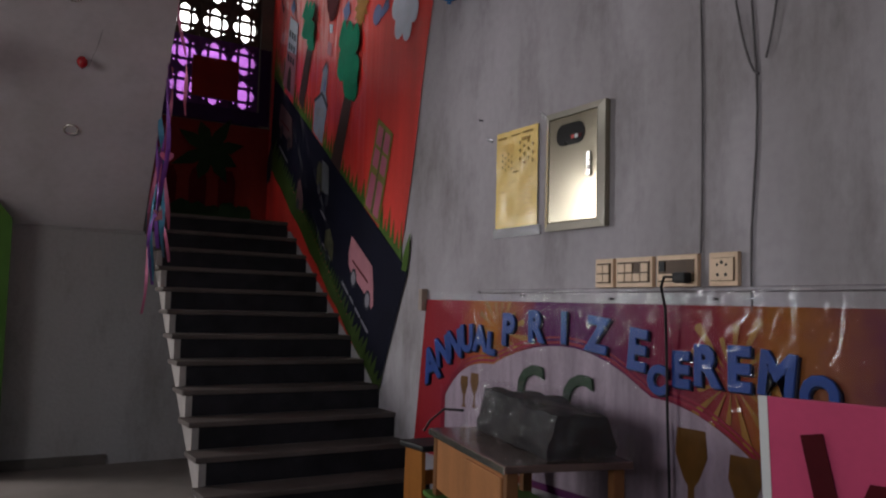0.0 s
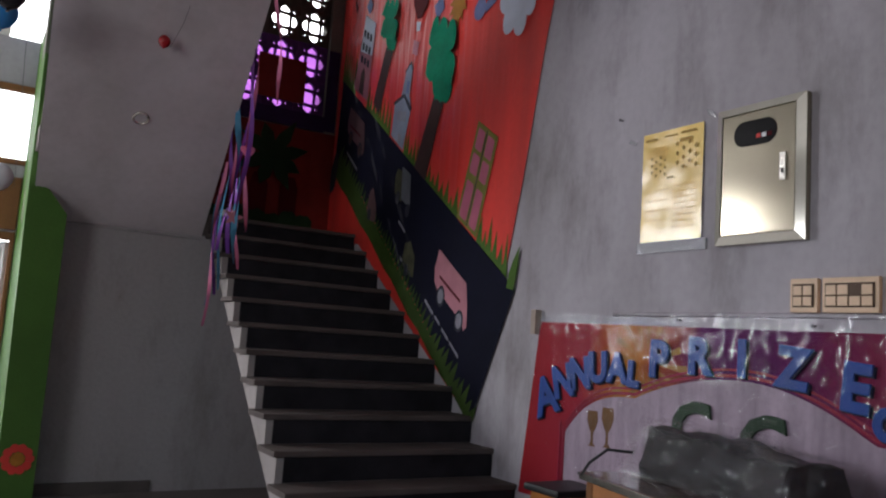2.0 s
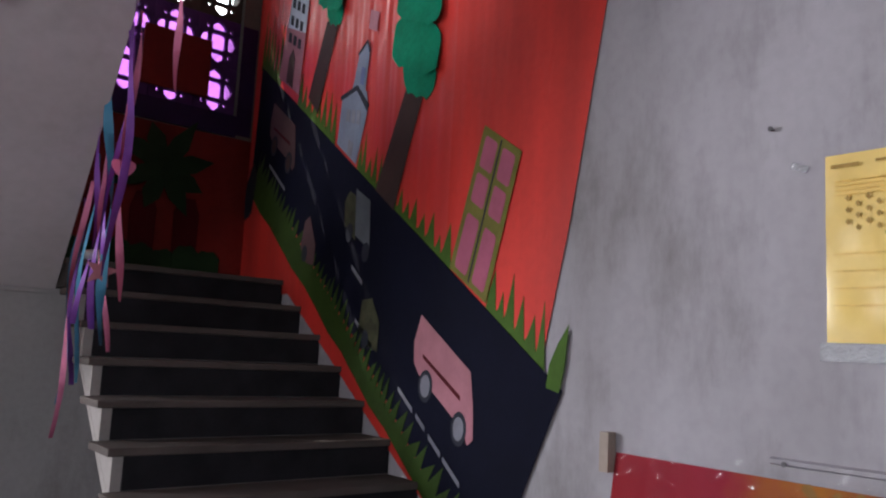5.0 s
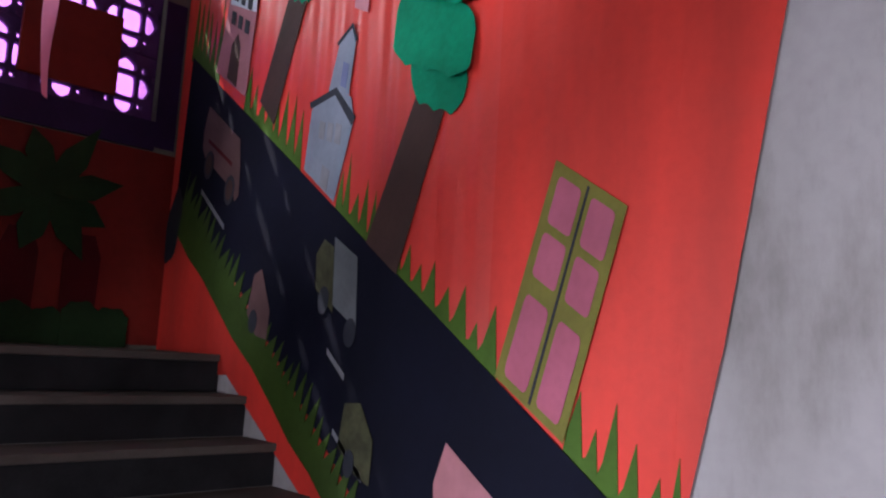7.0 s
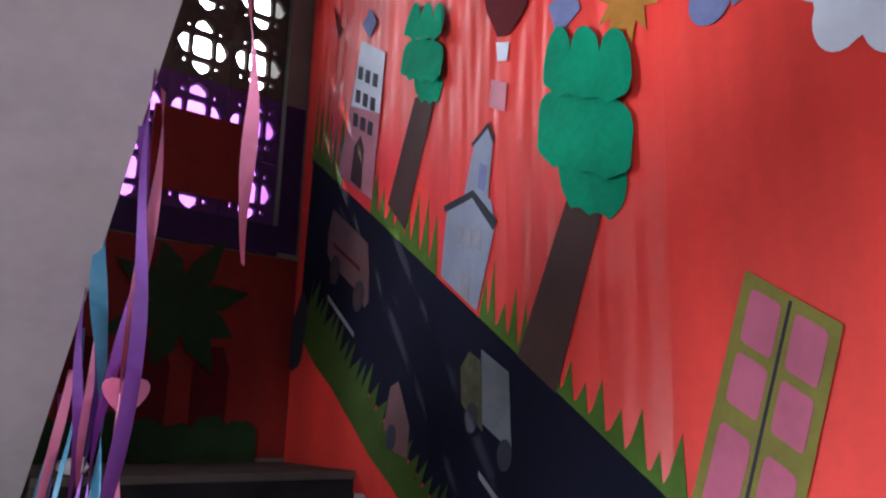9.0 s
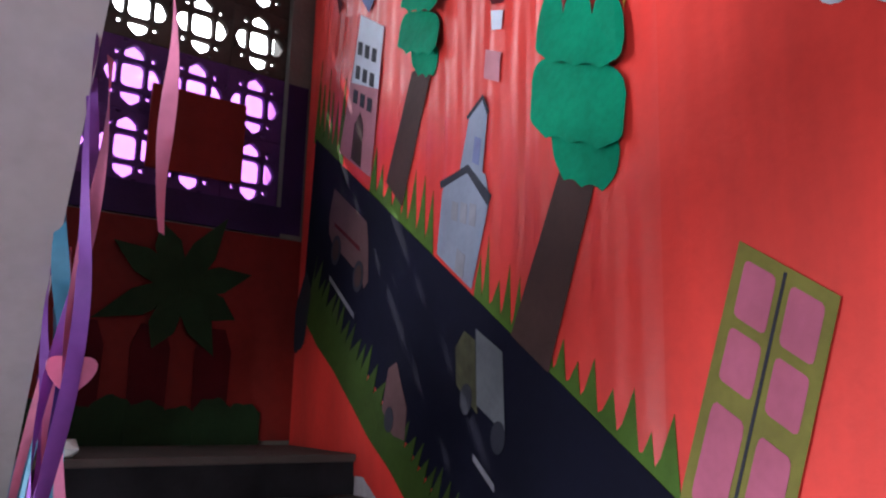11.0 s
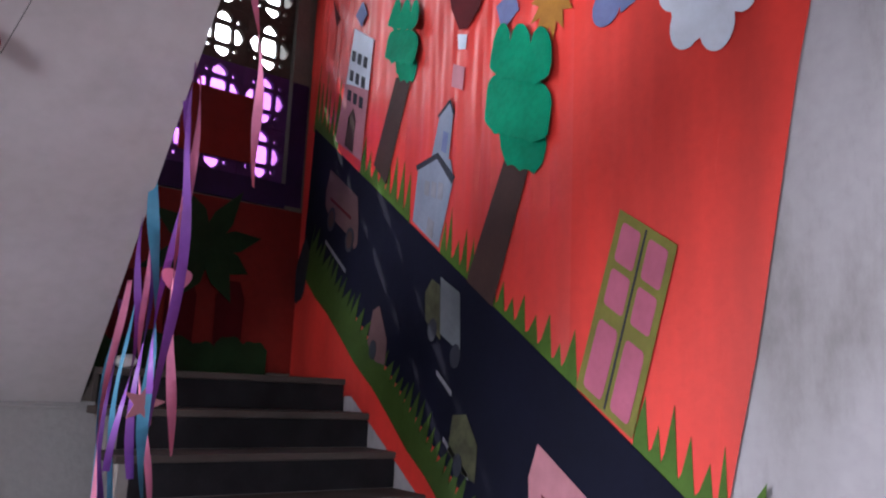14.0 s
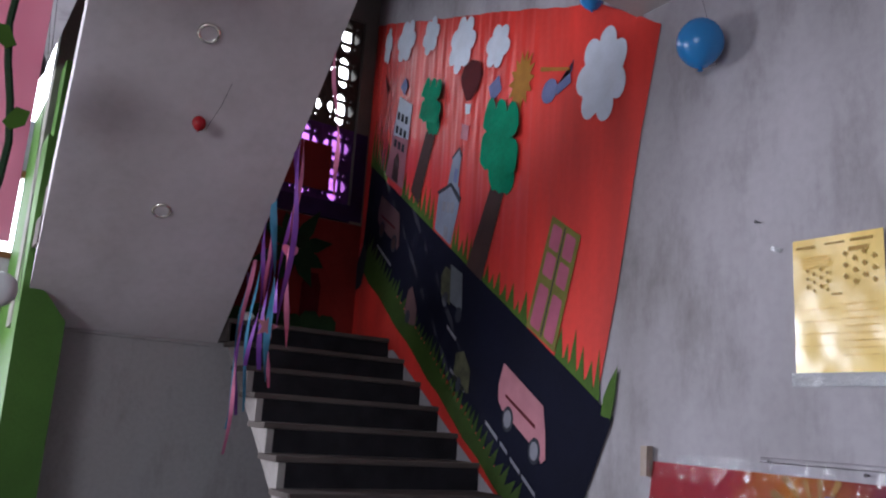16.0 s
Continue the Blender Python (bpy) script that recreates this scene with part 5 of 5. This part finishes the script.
def build_banner():
    b = thing("banner", (-0.01, -2.2, 0.46), "printed prize ceremony banner under crumpled clear film", "banner")

    def slant(bm):
        """The loose end of the banner hangs askew, its foot nearer the stairs."""
        for v in bm.verts:
            v.co.y += max(0.0, (v.co.y + 0.75) / 0.355) * (1.43 - v.co.z) * 0.13
        return bm

    def low(y): return 0.46
    def top(y): return 1.432 - 0.014 * (y + 0.4) * -0.55
    own("print_sheet", slant(sheet(-4.3, -0.395, low, top, -0.010, 0.004, 3, 60, 12)), banner_material(), b, "red, gold and purple print", True)
    blue = mat("letter_blue", (0.012, 0.052, 0.25), 0.4, 0.08, 8, 50, 0.03)
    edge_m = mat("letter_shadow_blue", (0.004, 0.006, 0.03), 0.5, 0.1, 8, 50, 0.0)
    ray = mat("ray_gold", (0.28, 0.13, 0.022), 0.45, 0.15, 8, 50, 0.02)
    pale = mat("banner_pale", (0.34, 0.26, 0.33), 0.5, 0.16, 14, 40, 0.03, streak=7)
    line = mat("banner_crimson", (0.26, 0.010, 0.04), 0.45, 0.1, 6, 50, 0.0)
    # gold rays round the two suns
    for cy, cz in ((-1.22, 1.25), (-2.78, 1.12)):
        for k in range(16):
            a = k * math.tau / 16 + 0.1
            r0, r1 = 0.05, 0.17 + 0.05 * (k % 3)
            r1 = min(r1, (1.42 - cz) / max(0.2, abs(math.sin(a))))
            w = 0.075
            own("ray", prism([(cy + r0 * math.cos(a), cz + r0 * math.sin(a)), (cy + r1 * math.cos(a - w), cz + r1 * math.sin(a - w)), (cy + r1 * 1.05 * math.cos(a), cz + r1 * 1.03 * math.sin(a)), (cy + r1 * math.cos(a + w), cz + r1 * math.sin(a + w))], 'x', -0.0155, -0.0165), ray, b)
    # pale field with its scalloped upper edge
    def field(y):
        u = (-y - 0.66) / 2.35
        if y > -1.18:
            t = (y + 1.18) / 0.52
            return 1.07 - 0.22 * t ** 3
        if y > -2.35:
            t = (y + 1.76) / 0.59
            return 1.20 - (0.125 if t > 0 else 0.19) * t * t
        t = (-2.35 - y) / 0.6
        return 1.01 - 0.24 * t * t
    ys = [-0.66 - 2.3 * i / 46 for i in range(47)]
    own("field", prism([(y, field(y)) for y in ys] + [(-2.96, 0.50), (-0.66, 0.50)], 'x', -0.0170, -0.0178), pale, b, "pale lilac field")
    for off, w in ((0.012, 0.014), (0.040, 0.010)):
        own("border_line", prism([(y, field(y) + off) for y in ys] + [(y, field(y) + off + w) for y in ys[::-1]], 'x', -0.0170, -0.0182), line, b, "crimson border line")
        own("border_line", prism([(-0.66 + off, 0.50), (-0.66 + off, field(-0.66) + off + w), (-0.66 + off + w, field(-0.66) + off + w), (-0.66 + off + w, 0.50)], 'x', -0.0170, -0.0182), line, b, "crimson border line")
    rows = (("A", -0.49, 1.03, .23, 20), ("N", -0.63, 1.12, .19, 14), ("N", -0.765, 1.17, .18, 8), ("U", -0.90, 1.21, .17, 4), ("A", -1.04, 1.215, .16, 0), ("L", -1.15, 1.19, .13, -4), ("P", -1.31, 1.275, .19, -2),
            ("R", -1.55, 1.30, .18, 0), ("I", -1.78, 1.30, .17, 0), ("Z", -2.02, 1.275, .18, -6), ("E", -2.28, 1.22, .20, -6), ("C", -2.40, 1.095, .13, 0), ("E", -2.53, 1.15, .16, 0), ("R", -2.66, 1.175, .18, 0),
            ("E", -2.82, 1.175, .19, 0), ("M", -2.99, 1.165, .18, -6), ("O", -3.16, 1.10, .16, -10))
    for ch, y, z, h, tl in rows:
        l = own("letter", letter(ch, y, z, h * 0.88, blue, tl, 0.95), blue, b, "fat blue letter")
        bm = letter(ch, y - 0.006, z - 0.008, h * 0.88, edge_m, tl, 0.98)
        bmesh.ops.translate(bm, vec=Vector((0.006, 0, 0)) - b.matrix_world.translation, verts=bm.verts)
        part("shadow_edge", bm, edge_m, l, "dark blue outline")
    hook = mat("letter_green", (0.006, 0.03, 0.010), 0.4, 0.1, 8, 50, 0.03)
    for y, z in ((-1.52, 0.965), (-1.89, 0.945)):
        own("letter", letter("C", y, z, 0.25, hook, 8, 1.0), hook, b, "dark green letter")
    gold = mat("trophy_gold", (0.14, 0.062, 0.015), 0.4, 0.15, 10, 60, 0.02)
    for cy, cz, s in ((-0.87, 0.93, 1.0), (-0.98, 0.95, 1.1), (-2.58, 0.80, 2.1), (-2.84, 0.74, 1.9)):
        tr = own("trophy", prism([(cy + .035 * s, cz + .05 * s), (cy + .04 * s, cz), (cy + .02 * s, cz - .045 * s), (cy + .008 * s, cz - .06 * s), (cy + .008 * s, cz - .11 * s), (cy + .025 * s, cz - .13 * s), (cy - .025 * s, cz - .13 * s), (cy - .008 * s, cz - .11 * s), (cy - .008 * s, cz - .06 * s), (cy - .02 * s, cz - .045 * s), (cy - .04 * s, cz), (cy - .035 * s, cz + .05 * s)], 'x', -0.0185, -0.0195), gold, b, "printed golden trophy")
    own("film", slant(crumpled(-4.3, -0.36, 0.45, 1.475, -0.036, 520, 90)), M_FILM2, b, "crumpled clear plastic film", True)
    own("tape", box(-0.046, -0.002, -0.385, -0.345, 1.36, 1.50, 0.002), mat("brown_tape", (0.36, 0.28, 0.24), 0.4, 0.1, 8, 50, 0.05), b, "strip of brown tape")


build_banner()

# ---- desk with the covered machine, stool and signs ----
def build_desk():
    m = Matrix.Translation((-0.42, -1.98, 0)) @ Matrix.Rotation(radians(-14), 4, 'Z')
    t = thing("wooden_desk", (-0.42, -1.98, 0), "brown wooden desk with a dark top standing before the banner", "desk")

    def add(name, bm, mt, label=""):
        bmesh.ops.transform(bm, matrix=m, verts=bm.verts)
        return own(name, bm, mt, t, label)
    dark = mat("dark_veneer", (0.10, 0.062, 0.056), 0.16, 0.15, 5, 60, 0.02, spec=0.6)
    honey = mat("honey_wood", (0.42, 0.18, 0.075), 0.35, 0.15, 5, 60, 0.05, streak=4)
    add("top", box(-0.29, 0.26, -0.50, 0.50, 0.755, 0.785, 0.006), dark, "dark veneered top")
    add("edge_strip", box(-0.297, -0.291, -0.50, 0.50, 0.752, 0.782, 0.002), M_CHROME, "worn bright edge strip")
    add("front_panel", box(-0.27, -0.245, -0.46, 0.46, 0.50, 0.753, 0.004), honey, "honey coloured front panel")
    add("drawer", box(-0.285, -0.271, -0.44, -0.02, 0.56, 0.73, 0.006), honey, "honey coloured drawer front")
    add("shelf", box(-0.30, 0.22, -0.52, 0.56, 0.445, 0.47, 0.004), M_GREENW, "green lower shelf")
    for x in (-0.25, 0.21):
        for y in (-0.45, 0.45):
            add("leg", box(x - 0.025, x + 0.025, y - 0.025, y + 0.025, 0, 0.753, 0.005), M_WOOD)


build_desk()


def build_machine():
    m = Matrix.Translation((-0.36, -2.02, 0.786)) @ Matrix.Rotation(radians(-14), 4, 'Z')
    t = thing("covered_machine", (-0.36, -2.02, 0.786), "dark machine wrapped in a grey dust cover and clear film", "machine")

    def lump(w, l, h, seed, amp, grow):
        bm = bmesh.new()
        bmesh.ops.create_cube(bm, size=1, matrix=Matrix.Translation((0, 0, h / 2)) @ Matrix.Diagonal((w, l, h, 1)))
        bmesh.ops.subdivide_edges(bm, edges=bm.edges[:], cuts=15, use_grid_fill=True)
        for v in bm.verts:
            k = v.co.z / h
            v.co.x *= 1 - 0.35 * max(0, k - 0.3)
            v.co.z *= 1 - 0.22 * min(1, max(0, -v.co.y / l + 0.25))
            d = noise.noise_vector(Vector((v.co.x * 9 + seed, v.co.y * 7, v.co.z * 9))) * amp
            v.co += d + noise.noise_vector(Vector((v.co.x * 30, v.co.y * 24 + seed, v.co.z * 30))) * amp * 0.3
            v.co.z = max(v.co.z, 0.001)
        bmesh.ops.transform(bm, matrix=m, verts=bm.verts)
        return bm
    own("dust_cover", lump(0.30, 0.80, 0.20, 1.0, 0.022, 1), M_GREYPL, t, "dark grey dust cover", True)
    own("film_wrap", lump(0.37, 0.95, 0.225, 5.0, 0.045, 1), M_FILM, t, "crinkled clear film")
    own("lead", tube([(-0.56, -1.70, 0.90), (-0.62, -1.62, 0.90), (-0.66, -1.56, 0.84), (-0.68, -1.54, 0.79), (-0.66, -1.50, 0.79)], 0.006), M_BLACK, t, "black lead")


build_machine()


def build_stool():
    t = thing("wooden_stool", (-0.30, -0.98, 0), "orange wooden stool with a dark top beside the desk", "stool")
    orange = mat("orange_wood", (0.36, 0.13, 0.025), 0.4, 0.15, 6, 60, 0.05, streak=4)
    own("seat", box(-0.44, -0.14, -1.12, -0.86, 0.60, 0.635, 0.012), M_BLACK, t, "dark worn seat")
    for x in (-0.42, -0.18):
        own("side_panel", prism([(-1.10, 0.0), (-1.05, 0.0), (-1.03, 0.22), (-0.95, 0.22), (-0.93, 0.0), (-0.88, 0.0), (-0.90, 0.598), (-1.08, 0.598)], 'x', x, x + 0.024), orange, t)
    own("rail", box(-0.396, -0.18, -1.00, -0.98, 0.40, 0.48, 0.006), orange, t)


build_stool()


def build_sign():
    m = Matrix.Translation((-0.62, -3.70, 0)) @ Matrix.Rotation(radians(14), 4, 'Z') @ Matrix.Rotation(radians(-6), 4, 'Y')
    t = thing("card_sign", (-0.62, -3.70, 0), "hot pink card sign with a maroon letter leaning by the banner", "sign")

    def add(name, bm, mt, label=""):
        bmesh.ops.transform(bm, matrix=m, verts=bm.verts)
        return own(name, bm, mt, t, label)
    add("card", box(-0.006, 0.006, -0.42, 0.24, 0.01, 1.17, 0.003), M_HOTPINK)
    add("white_edge", box(-0.0075, -0.006, 0.222, 0.246, 0.01, 1.172, 0.0005), M_WHITE, "white torn edge")
    w = [(0.14, 1.08), (0.085, 1.09), (0.04, 0.84), (-0.02, 0.98), (-0.06, 0.98), (-0.13, 0.83), (-0.19, 1.06), (-0.24, 1.05), (-0.155, 0.70), (-0.11, 0.70), (-0.04, 0.86), (0.03, 0.70), (0.075, 0.70)]
    add("letter", prism(w, 'x', -0.0085, -0.0115), M_MAROON, "maroon cut-out letter")


build_sign()


def build_pink_board():
    # Light colour and added translucency stand in for light on the board's front.
    thin = bpy.data.materials.new("translucent_pink_paint")
    thin.use_nodes = True
    nt = thin.node_tree
    df, tl, mx, nz, rp, tc = (nt.nodes.new("ShaderNode" + k) for k in ("BsdfDiffuse", "BsdfTranslucent", "MixShader", "TexNoise", "ValToRGB", "TexCoord"))
    nz.inputs["Scale"].default_value = 3.0
    rp.color_ramp.elements[0].color, rp.color_ramp.elements[1].color = (0.85, 0.38, 0.50, 1), (0.88, 0.58, 0.66, 1)
    nt.links.new(tc.outputs["Object"], nz.inputs["Vector"])
    nt.links.new(nz.outputs[0], rp.inputs[0])
    for s in (df, tl):
        nt.links.new(rp.outputs[0], s.inputs[0])
    mx.inputs[0].default_value = 0.6
    nt.links.new(df.outputs[0], mx.inputs[1])
    nt.links.new(tl.outputs[0], mx.inputs[2])
    nt.links.new(mx.outputs[0], nt.nodes["Material Output"].inputs[0])
    t = thing("hanging_board", (-3.375, -2.0, 1.72), "pink painted board with a green vine edge, hung by cords", "board")
    own("panel", box(-3.825, -2.955, -2.0, -1.996, 1.72, 2.75), thin, t, "thin pink painted panel, made translucent to brighten it")
    own("pale_patch", prism([(-3.775, 1.76), (-3.015, 1.76), (-3.005, 1.86), (-3.035, 1.98), (-3.175, 2.12), (-3.375, 2.1), (-3.775, 2.3)], 'y', -2.003, -2.006), M_CLOUD, t, "white painted patch")
    vine = own("vine", tube([(-2.987 + 0.012 * math.sin(k * 0.9), -2.008, 1.74 + k * 0.05) for k in range(20)], 0.0045, 6), M_DGREEN, t, "dark green vine")
    for k in range(10):
        z, s = 1.76 + k * 0.1, 1 if k % 2 else -1
        bm = prism([(-2.987, z), (-2.987 + s * 0.012, z + 0.022), (-2.987 + s * 0.028, z + 0.02), (-2.987 + s * 0.025, z + 0.002), (-2.987 + s * 0.01, z - 0.008)], 'y', -2.016, -2.019)
        bmesh.ops.translate(bm, vec=-t.matrix_world.translation, verts=bm.verts)
        part("leaf", bm, M_GRASS if k % 3 else M_DGREEN, vine)
    own("mark", prism([(-3.025, 1.95), (-3.017, 2.05), (-3.025, 2.05), (-3.035, 1.95)], 'y', -2.003, -2.006), M_INK, t, "dark brush mark")
    for x in (-3.725, -3.075):
        own("cord", tube([(x, -1.992, 2.75), (x, -1.992, HALL_Z)], 0.003, 6), M_CABLE, t)


build_pink_board()
